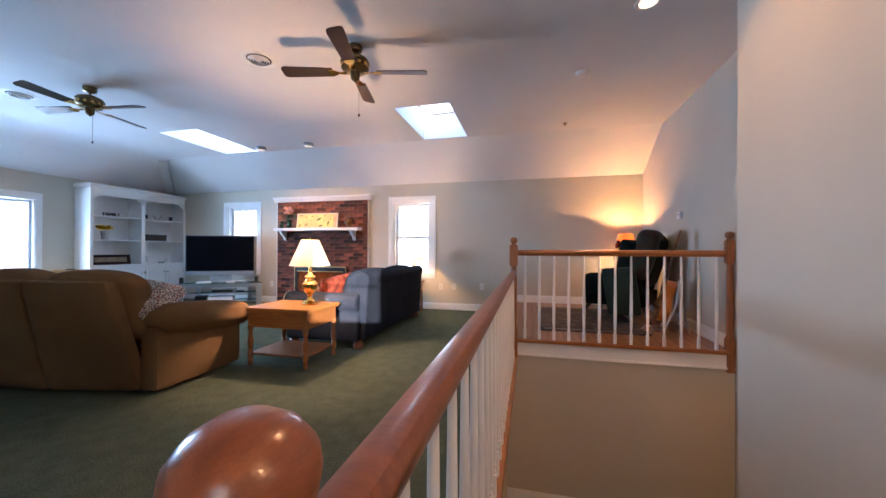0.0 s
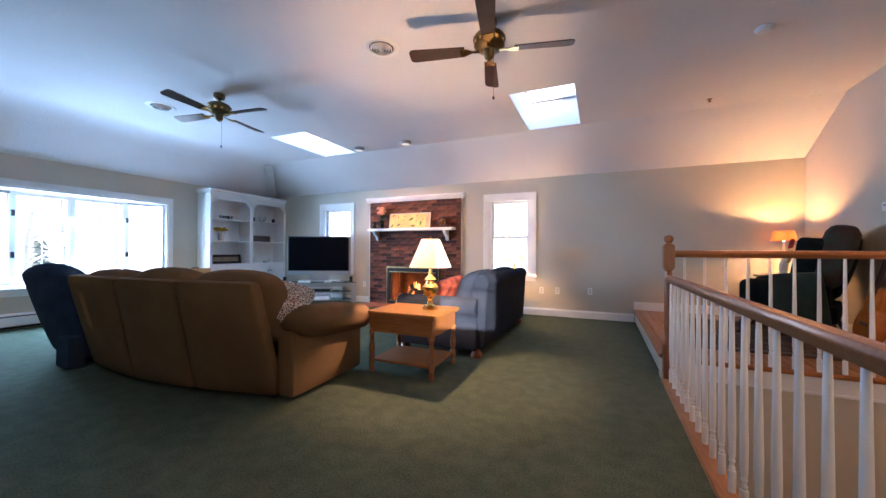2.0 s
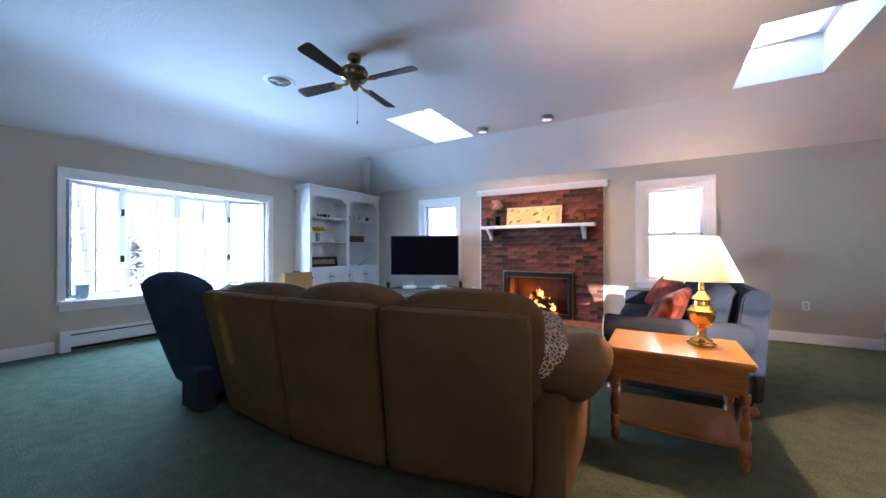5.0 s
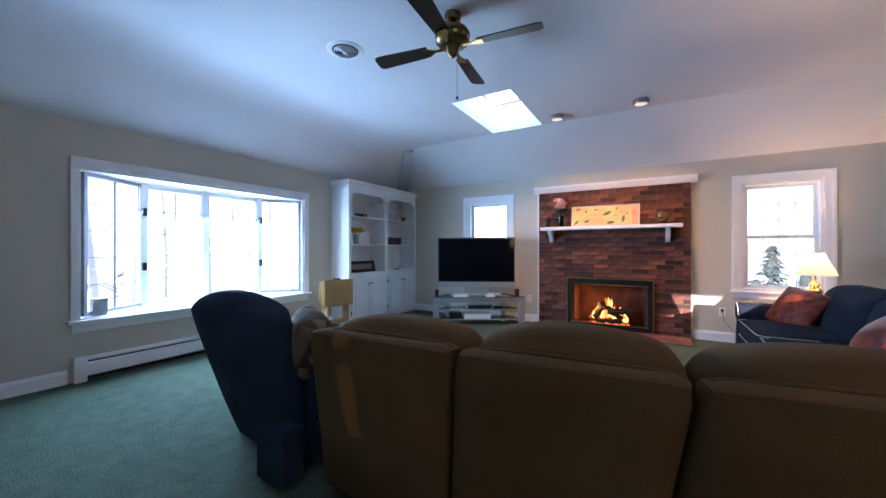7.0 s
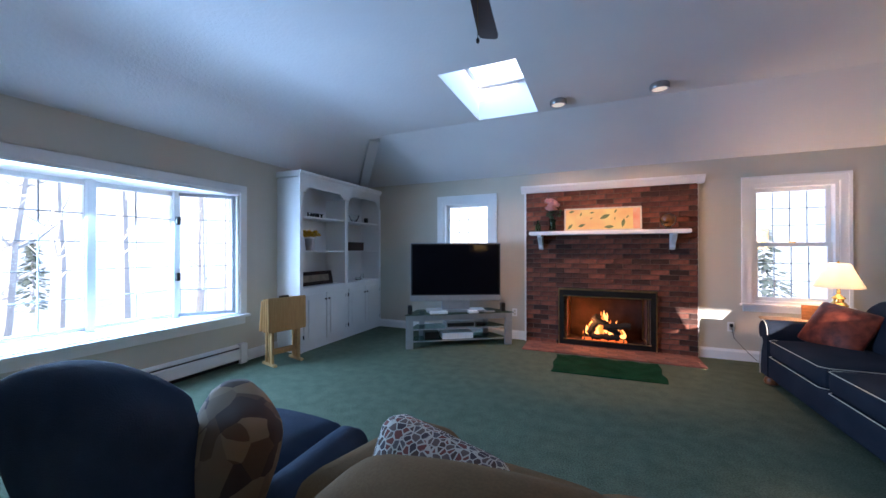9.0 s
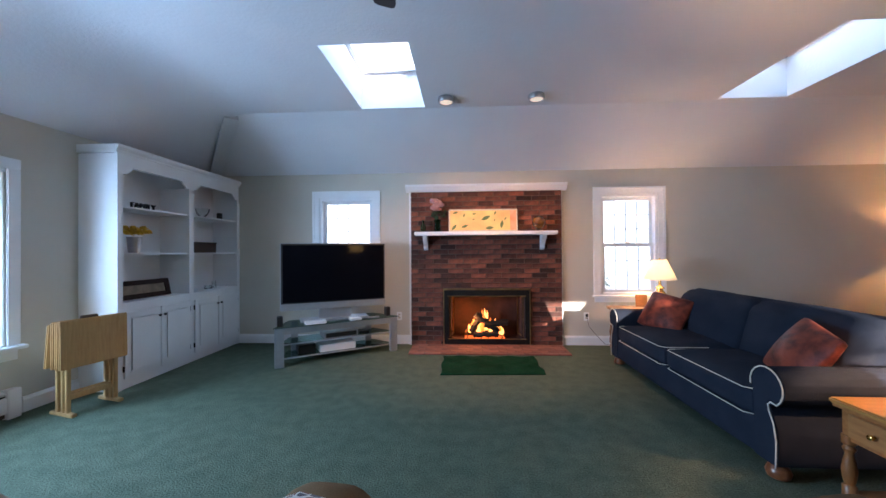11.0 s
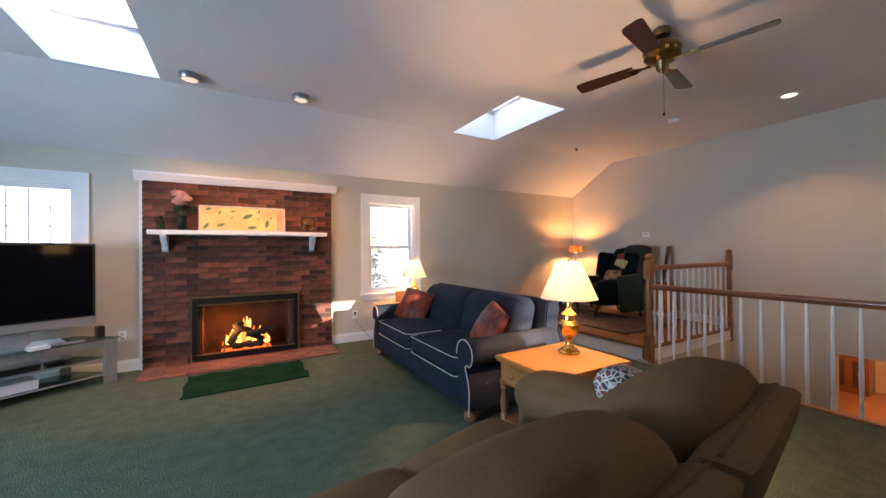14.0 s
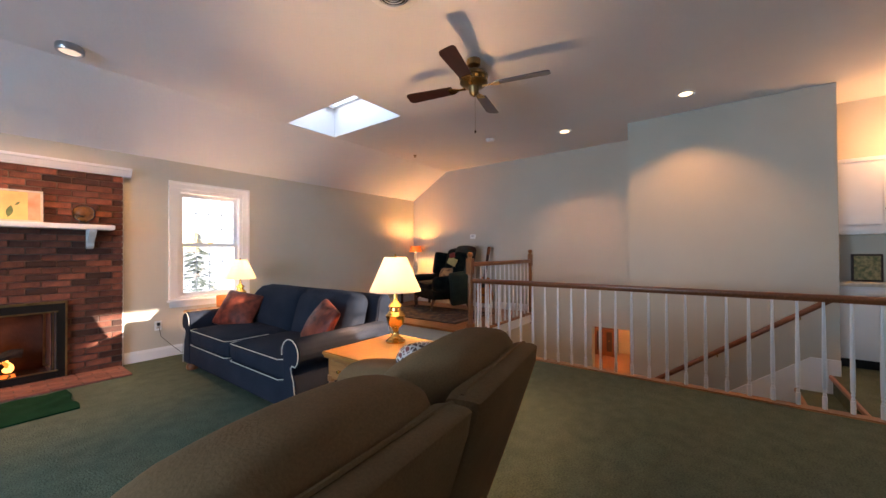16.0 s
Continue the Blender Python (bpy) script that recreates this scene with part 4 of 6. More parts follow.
def end_table(x, y, label, w=0.335, d=0.27):
    t = thing("end_table", pose(x, y, 0), label, "table", "end tables")
    part("tabletop", B(((-w, -d, 0.545), (w, d, 0.572))), GOLDOAK, t, bevel=0.008)
    part("top_edge", B(((-w + 0.012, -d + 0.012, 0.530), (w - 0.012, d - 0.012, 0.545))), OAK, t)
    part("apron", B(((-w + 0.035, -d + 0.035, 0.38), (w - 0.035, d - 0.035, 0.530))), OAK, t)
    dr = part("drawer", B(((-w + 0.022, -d + 0.07, 0.40), (-w + 0.035, d - 0.07, 0.515))), OAKY, t, bevel=0.004)
    for yy in (-0.11, 0.11):
        part("knob", lathe([(0.006, 0), (0.006, 0.012), (0.013, 0.016), (0.012, 0.026), (0.004, 0.03)], 10, m=pose(-w + 0.022, yy, 0.457, 0, -90, 0)), BRASS, dr, "brass knob", smooth=True)
    prof = [(0.018, 0), (0.024, 0.02), (0.026, 0.05), (0.017, 0.065), (0.022, 0.08), (0.028, 0.085), (0.028, 0.15), (0.02, 0.16), (0.026, 0.19), (0.03, 0.23), (0.022, 0.28), (0.016, 0.31), (0.026, 0.335), (0.018, 0.35), (0.028, 0.36), (0.028, 0.40)]
    for sx in (-1, 1):
        for sy in (-1, 1):
            part("leg", lathe(prof, 14, m=pose(sx * (w - 0.05), sy * (d - 0.05), 0)), OAKZ, t, smooth=True)
    part("shelf", B(((-w + 0.04, -d + 0.04, 0.105), (w - 0.04, d - 0.04, 0.125))), OAK, t, bevel=0.004)
    return t


def brass_lamp(x, y, z, s=1.0, group="brass lamps", power=9.0):
    t = thing("table_lamp", pose(x, y, z), "lit brass urn table lamp with a cream shade", "lamp", group)
    def pr(pts):
        return [(r * s, h * s) for r, h in pts]
    part("base", lathe(pr([(0.075, 0), (0.078, 0.012), (0.06, 0.022), (0.062, 0.03), (0.045, 0.038), (0.03, 0.055), (0.022, 0.085), (0.028, 0.10), (0.03, 0.11)]), 24), BRASS, t, smooth=True)
    part("urn", lathe(pr([(0.028, 0.11), (0.055, 0.135), (0.07, 0.165), (0.076, 0.20), (0.078, 0.215), (0.065, 0.228), (0.06, 0.24), (0.045, 0.25), (0.042, 0.275), (0.058, 0.285), (0.05, 0.30), (0.03, 0.315), (0.018, 0.335)]), 24), BRASS, t, smooth=True)
    part("neck", lathe(pr([(0.012, 0.335), (0.02, 0.345), (0.016, 0.37), (0.016, 0.42), (0.011, 0.425)]), 14), BRASS, t, smooth=True)
    bm = bmesh.new()
    seg, r0, r1, z0, z1 = 40, 0.205 * s, 0.088 * s, 0.405 * s, 0.675 * s
    rings = []
    for r, h in ((r0, z0), (r1, z1), (r1 - 0.003, z1), (r0 - 0.003, z0)):
        rings.append([bm.verts.new((r * math.cos(2 * math.pi * k / seg), r * math.sin(2 * math.pi * k / seg), h)) for k in range(seg)])
    for a, b in zip(rings, rings[1:] + rings[:1]):
        for k in range(seg):
            bm.faces.new((a[k], a[(k + 1) % seg], b[(k + 1) % seg], b[k]))
    part("shade", bm, SHADE, t, "cream pleated fabric shade", smooth=True)
    part("bulb", lathe(pr([(0.012, 0.425), (0.014, 0.44), (0.028, 0.475), (0.03, 0.495), (0.02, 0.52), (0.005, 0.53)]), 14), glow("bulb", (1.0, 0.75, 0.45), 6.0), t, smooth=True)
    part("harp", tube([(0.012 * s, 0, 0.42 * s), (0.045 * s, 0, 0.46 * s), (0.05 * s, 0, 0.55 * s), (0.02 * s, 0, 0.66 * s), (0, 0, 0.675 * s), (-0.02 * s, 0, 0.66 * s), (-0.05 * s, 0, 0.55 * s), (-0.045 * s, 0, 0.46 * s), (-0.012 * s, 0, 0.42 * s)], 0.0025, 5), BRASS, t)
    part("finial", lathe(pr([(0.006, 0.672), (0.011, 0.682), (0.006, 0.695), (0.002, 0.702)]), 10), BRASS, t, smooth=True)
    lamp("lamp_light", "POINT", pose(x, y, z + 0.56 * s), power, CREAM, 0.03)
    return t


end_table(-1.495, 3.20, "honey oak end table with turned legs and a drawer", 0.36, 0.30)
brass_lamp(-1.345, 3.255, 0.572, power=56)
end_table(-1.42, 6.31, "honey oak end table in the corner behind the sofa")
brass_lamp(-1.20, 6.28, 0.572, 0.93, power=34)
fr = placed("photo_frame", -1.33, 6.45, 0.572, "small wooden photo frame on the end table", "frame")
part("frame", B(((-0.07, -0.01, 0), (0.07, 0.01, 0.16)), m=pose(-1.36, 6.42, 0.577, -12, 0, -15)), OAK, fr, bevel=0.004)

# ---- bookcase along the left wall ----
bc = placed("bookcase", -7.22, 5.77, 0, "tall white built-in bookcase with scalloped tops and cupboards", "bookcase")
BX0, BX1, BY0, BY1, BH = LEFT + 0.002, -7.0, 4.82, 6.70, 2.375
MIDY = (BY0 + BY1) / 2
for y in (BY0, BY1 - 0.03):
    part("side_panel", B(((BX0, y, 0), (BX1 - 0.02, y + 0.03, 2.29))), WHITE, bc)
part("divider", B(((BX0, MIDY - 0.02, 0.09), (BX1 - 0.02, MIDY + 0.02, 2.1))), WHITE, bc)
part("back_panel", B(((BX0, BY0 + 0.03, 0.09), (BX0 + 0.012, BY1 - 0.03, 2.31))), WHITE, bc)
part("toe_board", B(((BX1 - 0.04, BY0 + 0.03, 0), (BX1 - 0.012, BY1 - 0.03, 0.09))), WHITE, bc)
part("counter_shelf", B(((BX0 + 0.012, BY0 + 0.03, 0.80), (BX1, BY1 - 0.03, 0.84))), WHITE, bc, bevel=0.004)
part("face_frame", B(((BX1 - 0.02, BY0, 0), (BX1, BY0 + 0.055, 2.05)), ((BX1 - 0.02, BY1 - 0.055, 0), (BX1, BY1, 2.05)), ((BX1 - 0.02, MIDY - 0.035, 0.09), (BX1, MIDY + 0.035, 2.05)), ((BX1 - 0.02, BY0 + 0.055, 0.76), (BX1, MIDY - 0.035, 0.80)), ((BX1 - 0.02, MIDY + 0.035, 0.76), (BX1, BY1 - 0.055, 0.80))), WHITE, bc)
part("crown", prism([(BX0, 2.30), (BX1 + 0.005, 2.30), (BX1 + 0.01, 2.32), (BX1 + 0.022, 2.335), (BX1 + 0.03, 2.35), (BX1 + 0.03, BH), (BX0, BH)], "y", BY0 - 0.02, BY1), WHITE, bc)
for a, b in ((BY0 + 0.055, MIDY - 0.035), (MIDY + 0.035, BY1 - 0.055)):
    w = b - a
    part("cupboard_front", B(((BX1 - 0.018, a, 0.09), (BX1 - 0.004, b, 0.76))), WHITE, bc)
    low, mid = 2.10, 2.175
    pts = [(a - 0.055, 2.30), (a - 0.055, 2.05), (a, 2.05), (a, low), (a + 0.05, low), (a + 0.06, low + 0.03), (a + 0.085, low + 0.04), (a + 0.11, mid), (b - 0.11, mid), (b - 0.085, low + 0.04), (b - 0.06, low + 0.03), (b - 0.05, low), (b, low), (b, 2.05), (b + 0.0349, 2.05), (b + 0.0349, 2.30)]
    part("scalloped_valance", prism(pts, "x", BX1 - 0.02, BX1), WHITE, bc)
    for z in (1.33, 1.795):
        part("shelf", B(((BX0 + 0.012, a - 0.01, z - 0.018), (BX1 - 0.03, b + 0.01, z))), WHITE, bc, bevel=0.003)
    for k in (0, 1):
        y0, y1 = a + k * w / 2 + 0.004, a + (k + 1) * w / 2 - 0.004
        dd = part("door", B(((BX1, y0, 0.10), (BX1 + 0.018, y1, 0.75))), WHITE, bc, bevel=0.004)
        part("raised_panel", B(((BX1 + 0.012, y0 + 0.065, 0.165), (BX1 + 0.026, y1 - 0.065, 0.685))), WHITE, dd, bevel=0.011)
        for z in (0.15, 0.692):
            part("door_groove", B(((BX1 + 0.0182, y0 + 0.05, z), (BX1 + 0.0195, y1 - 0.05, z + 0.008))), WHITE, dd)
        ky = y1 - 0.03 if k == 0 else y0 + 0.03
        part("knob", lathe([(0.005, 0), (0.005, 0.012), (0.014, 0.017), (0.013, 0.026), (0.004, 0.03)], 10, m=pose(BX1 + 0.018, ky, 0.66, 0, 90, 0)), IRON, dd, "black knob", smooth=True)
        hy = y0 - 0.008 if k == 0 else y1 - 0.012
        for z in (0.17, 0.63):
            part("hinge", B(((BX1 + 0.001, hy, z), (BX1 + 0.014, hy + 0.02, z + 0.055))), IRON, dd)

# what stands on its shelves
def bloom(bm, x, y, z, r, rnd, n=22):
    for k in range(n):
        a, e = rnd.uniform(0, 6.28), rnd.uniform(0.05, 1.4)
        d = Vector((math.cos(a) * math.cos(e), math.sin(a) * math.cos(e), math.sin(e)))
        side = d.cross(Vector((0.3, 0.2, 1))).normalized()
        up = side.cross(d)
        c = Vector((x, y, z))
        q = [c + d * r * 0.25, c + d * r * 0.8 + side * r * 0.35, c + d * r * 1.05 + up * r * 0.1, c + d * r * 0.8 - side * r * 0.35]
        bm.faces.new([bm.verts.new(v) for v in q])

YELLOW = mat("yellow_petals", (0.75, 0.48, 0.02), (0.62, 0.34, 0.01), 0.7, scale=30)
PINK = mat("pink_petals", (0.88, 0.56, 0.5), (0.8, 0.4, 0.36), 0.7, scale=30)
LEAF = mat("leaf_green", (0.03, 0.07, 0.02), (0.02, 0.045, 0.015), 0.7, scale=20)
STEEL = mat("brushed_steel", (0.5, 0.5, 0.5), (0.4, 0.4, 0.41), 0.3, 1.0, scale=14)
rnd = random.Random(5)
bk = placed("flower_bucket", -7.18, 5.06, 1.33, "silver bucket of yellow flowers on a bookcase shelf", "flowers")
part("bucket", lathe([(0.05, 0), (0.065, 0.16), (0.069, 0.163), (0.066, 0.168), (0.05, 0.165)], 20, m=pose(-7.15, 5.15, 1.331)), STEEL, bk, smooth=True)
bm = bmesh.new()
for k in range(26):
    a, r = rnd.uniform(0, 6.28), 0.145 * math.sqrt(rnd.random())
    bloom(bm, -7.15 + r * math.cos(a) * 0.8, 5.15 + r * math.sin(a) * 1.1, 1.508 + 0.06 * rnd.random(), 0.05, rnd, 14)
tagged(part("flowers", bm, YELLOW, bk, "yellow flower heads"), kind="stuff")
sg = placed("word_sign", -7.2, 5.33, 1.795, "dark freestanding wooden letters spelling FAMILY", "sign")
part("base", B(((-7.20, 5.12, 1.796), (-7.16, 5.52, 1.807))), IRON, sg)
cu = bpy.data.curves.new("letters", "FONT")
cu.body, cu.size, cu.extrude, cu.space_character = "FAMILY", 0.085, 0.012, 1.12
tmp = new("letters_curve", cu)
me = bpy.data.meshes.new_from_object(tmp)
bpy.data.objects.remove(tmp)
me.materials.append(IRON)
lt = new("letters", me)
lt.parent = sg
lt.matrix_parent_inverse = PLACED[sg]
lt.matrix_basis = pose(-7.17, 5.13, 1.807, 90, 0, 90)
pf = placed("panorama_frame", -7.2, 5.3, 0.84, "long dark-framed picture leaning in the bookcase", "picture")
m = pose(-7.16, 5.28, 0.843, 0, -12, 0)
part("frame", B(((-0.01, -0.35, 0), (0.014, 0.35, 0.05)), ((-0.01, -0.35, 0.145), (0.014, 0.35, 0.195)), ((-0.01, -0.35, 0.05), (0.014, -0.29, 0.145)), ((-0.01, 0.29, 0.05), (0.014, 0.35, 0.145)), m=m), mat("dark_matte_wood", (0.03, 0.012, 0.009), (0.018, 0.008, 0.006), 0.7, scale=9, spec=0.2), pf)
part("picture", B(((-0.008, -0.29, 0.05), (0.002, 0.29, 0.145)), m=m), mat("beige_mount", (0.3, 0.22, 0.15), (0.2, 0.15, 0.1), 0.8, scale=14), pf)
for y in (5.90, 6.45):
    cd = placed("candle_jar", -7.15, y, 1.795, "small dark glass candle jar on a shelf", "candle", "candle jars")
    part("jar", lathe([(0.034, 0), (0.036, 0.005), (0.036, 0.085), (0.03, 0.09), (0.02, 0.08)], 16, m=pose(-7.13, y, 1.796)), BLACK, cd, smooth=True)
gb = placed("glass_bowl", -7.15, 6.17, 1.795, "clear glass bowl on a bookcase shelf", "bowl")
part("bowl", lathe([(0.03, 0), (0.035, 0.01), (0.07, 0.06), (0.085, 0.12), (0.08, 0.12), (0.06, 0.06), (0.02, 0.02)], 18, m=pose(-7.17, 6.17, 1.796)), CLEAR_GLASS, gb, smooth=True)
bx = placed("storage_basket", -7.2, 6.1, 1.33, "dark woven basket on a bookcase shelf", "basket")
part("body", B(((-7.25, 5.90, 1.331), (-7.09, 6.33, 1.45))), WALNUT, bx, bevel=0.006)
part("rim", B(((-7.257, 5.893, 1.45), (-7.083, 6.337, 1.467))), BLACK, bx, bevel=0.004)
for y, h, r in ((5.92, 0.16, 0.03), (6.25, 0.05, 0.055), (6.36, 0.10, 0.03)):
    gv = placed("glass_vase", -7.16, y, 0.84, "small clear glass vessel in the bookcase", "vase", "glass vessels")
    part("vessel", lathe([(r * 0.8, 0), (r, h * 0.3), (r * 0.7, h * 0.75), (r * 0.9, h), (r * 0.8, h), (r * 0.6, h * 0.75), (r * 0.8, h * 0.3)], 14, m=pose(-7.15, y, 0.841)), CLEAR_GLASS, gv, smooth=True)

# ---- television and its stand, set across the corner ----
ST = pose(-5.215, 5.945, 0, 0, 0, 33.2)
st = thing("tv_stand", ST, "angled silver television stand with glass shelves", "tv stand")
W = 0.75
for x in (-W, W - 0.10):
    part("leg", B(((x, 0.0, 0), (x + 0.10, 0.05, 0.45))), SILVER, st, bevel=0.006)
    xb = x + (0.22 if x < 0 else -0.22)
    part("rear_leg", B(((xb, 0.36, 0), (xb + 0.08, 0.40, 0.45))), SILVER, st, bevel=0.006)
part("front_rail", B(((-W + 0.10, 0.006, 0.375), (W - 0.10, 0.044, 0.45))), SILVER, st, bevel=0.005)
for z in (0.09, 0.25):
    part("glass_shelf", prism([(-W + 0.03, 0.03), (W - 0.03, 0.03), (W - 0.2, 0.40), (-W + 0.2, 0.40)], "z", z, z + 0.008), SHELF_GLASS, st)
    part("shelf_edge", B(((-W + 0.10, 0.02, z - 0.004), (W - 0.10, 0.03, z + 0.012))), SILVER, st)
part("glass_top", prism([(-W - 0.02, -0.02), (W + 0.02, -0.02), (W - 0.2, 0.42), (-W + 0.2, 0.42)], "z", 0.455, 0.465), SHELF_GLASS, st, bevel=0.002)
tv = thing("television", ST @ pose(-0.03, 0.16, 0.466, 0, 0, -6), "large flat television with a silver frame, switched off", "television")
w, z0, z1 = 0.645, 0.15, 0.975
part("case", B(((-w, -0.025, z0), (w, 0.11, z1))), SILVER, tv, bevel=0.01)
part("bezel", B(((-w + 0.012, -0.032, z0 + 0.085), (w - 0.012, -0.0252, z1 - 0.012))), BLACK, tv, bevel=0.002)
part("screen", B(((-w + 0.03, -0.034, z0 + 0.10), (w - 0.03, -0.0322, z1 - 0.03))), SCREEN, tv, "black glossy screen")
part("speaker_strip", B(((-w + 0.02, -0.035, z0 + 0.01), (w - 0.02, -0.0252, z0 + 0.075))), SILVER, tv, bevel=0.004)
part("stand_neck", B(((-0.2, 0.01, 0.03), (0.2, 0.07, z0))), SILVER, tv, bevel=0.008)
part("stand_foot", B(((-0.42, -0.09, 0), (0.42, 0.16, 0.03))), SILVER, tv, bevel=0.01)
sb = thing("speaker", ST @ pose(-0.69, 0.06, 0.466), "small dark satellite speaker on the stand", "speaker", "speakers")
part("cabinet", B(((-0.03, -0.03, 0), (0.03, 0.05, 0.12))), BLACK, sb, bevel=0.006)
copy_thing(sb, ST @ pose(0.64, 0.08, 0.466))
def boxes_on(name, x, y, z, sx, sy, sz, material, label, category, front=None):
    t = thing(name, ST @ pose(x, y, z), label, category)
    part("case", B(((-sx / 2, -sy / 2, 0), (sx / 2, sy / 2, sz))), material, t, bevel=0.004)
    if front:
        part("front_panel", B(((-sx / 2 + 0.02, -sy / 2 - 0.004, 0.01), (sx / 2 - 0.02, -sy / 2, sz - 0.012))), front, t)
    return t
boxes_on("dvd_player", 0.02, 0.20, 0.2585, 0.42, 0.28, 0.075, SILVER, "silver disc player on the glass shelf", "player", BLACK)
boxes_on("receiver", -0.02, 0.2, 0.0985, 0.44, 0.28, 0.085, WHITE, "pale receiver on the lower glass shelf", "player")
boxes_on("cable_box", -0.38, 0.22, 0.0985, 0.2, 0.22, 0.1, BLACK, "black media box on the lower shelf", "player")
boxes_on("game_controller", 0.33, 0.16, 0.2585, 0.13, 0.09, 0.035, BLACK, "black game controller on the glass shelf", "controller")
boxes_on("white_console", -0.30, 0.02, 0.466, 0.24, 0.1, 0.035, WHITE, "slim white box on the stand top", "console")
boxes_on("disc_case_stack", 0.18, 0.0, 0.466, 0.14, 0.1, 0.03, WHITE, "white disc cases lying on the stand", "disc cases")
boxes_on("remote_control", 0.42, 0.02, 0.466, 0.16, 0.045, 0.018, SILVER, "silver remote control on the stand", "remote")

# ---- folded tray tables ----
tt = placed("tray_table_set", -6.98, 4.55, 0, "set of folded pale wooden tray tables on a stand", "tray tables")
M = pose(-6.95, 4.50, 0, 0, 0, 76)
for y, zt, tilt in ((-0.105, 0.785, -1), (-0.055, 0.775, 0), (-0.005, 0.775, 0), (0.085, 0.755, 7)):
    part("tray", B(((-0.24, -0.009, 0), (0.24, 0.009, zt - 0.39)), m=M @ pose(0, y, 0.39, tilt)), PINE, tt, bevel=0.007)
part("carry_handle", B(((-0.06, -0.04, 0.77), (0.06, -0.012, 0.80)), m=M), WALNUT, tt, bevel=0.006)
for x in (-0.18, 0.15):
    for y in (-0.085, -0.035, 0.035):
        part("leg", B(((x, y, 0.02), (x + 0.03, y + 0.03, 0.50)), m=M), PINE, tt, bevel=0.004)
    part("foot", B(((x - 0.006, -0.15, 0), (x + 0.036, 0.13, 0.03)), m=M), PINE, tt, bevel=0.006)
part("crossbar", B(((-0.15, -0.05, 0.12), (0.15, -0.02, 0.17)), m=M), PINE, tt, bevel=0.004)
part("crossbar", B(((-0.15, 0.02, 0.12), (0.15, 0.04, 0.17)), m=M), PINE, tt, bevel=0.004)

pot = placed("window_pot", -7.52, 1.95, 0.585, "small grey square pot on the bay window seat", "pot")
part("body", prism([(-0.05, 0), (0.05, 0), (0.062, 0.15), (-0.062, 0.15)], "y", -0.055, 0.055, m=pose(-7.52, 1.95, 0.585)), GREYBAR, pot, bevel=0.006)
part("rim", B(((-0.066, -0.06, 0.15), (0.066, 0.06, 0.168)), m=pose(-7.52, 1.95, 0.585)), GREYBAR, pot, bevel=0.005)

# ---- baseboard heater ----
hh = placed("baseboard_heater", -7.36, 3.02, 0, "white metal baseboard heater under the bay window", "heater")
prof = [(LEFT, 0.06), (LEFT + 0.055, 0.05), (LEFT + 0.062, 0.06), (LEFT + 0.062, 0.165), (LEFT + 0.05, 0.175), (LEFT, 0.175)]
part("cover", prism(prof, "y", 1.82, 4.24), WHITE, hh)
part("top_hood", prism([(LEFT, 0.205), (LEFT + 0.05, 0.192), (LEFT + 0.052, 0.205), (LEFT + 0.012, 0.225), (LEFT, 0.225)], "y", 1.82, 4.24), WHITE, hh)
part("damper", prism([(LEFT, 0.178), (LEFT + 0.045, 0.178), (LEFT + 0.045, 0.1905), (LEFT, 0.1905)], "y", 1.82, 4.24), IRON, hh)
for y in (1.73, 4.24):
    part("end_cap", B(((LEFT, y, 0), (LEFT + 0.072, y + 0.09, 0.235))), WHITE, hh, bevel=0.005)
part("fin_element", B(((LEFT + 0.002, 1.82, 0.012), (LEFT + 0.04, 4.24, 0.05))), IRON, hh)

# ---- ceiling fans ----
BLADE = mat("walnut_fan_blade", (0.045, 0.016, 0.012), (0.028, 0.011, 0.009), 0.3, scale=5, fine=0.3, fine_scale=70, stretch=(1, 8, 8), coat=0.4)
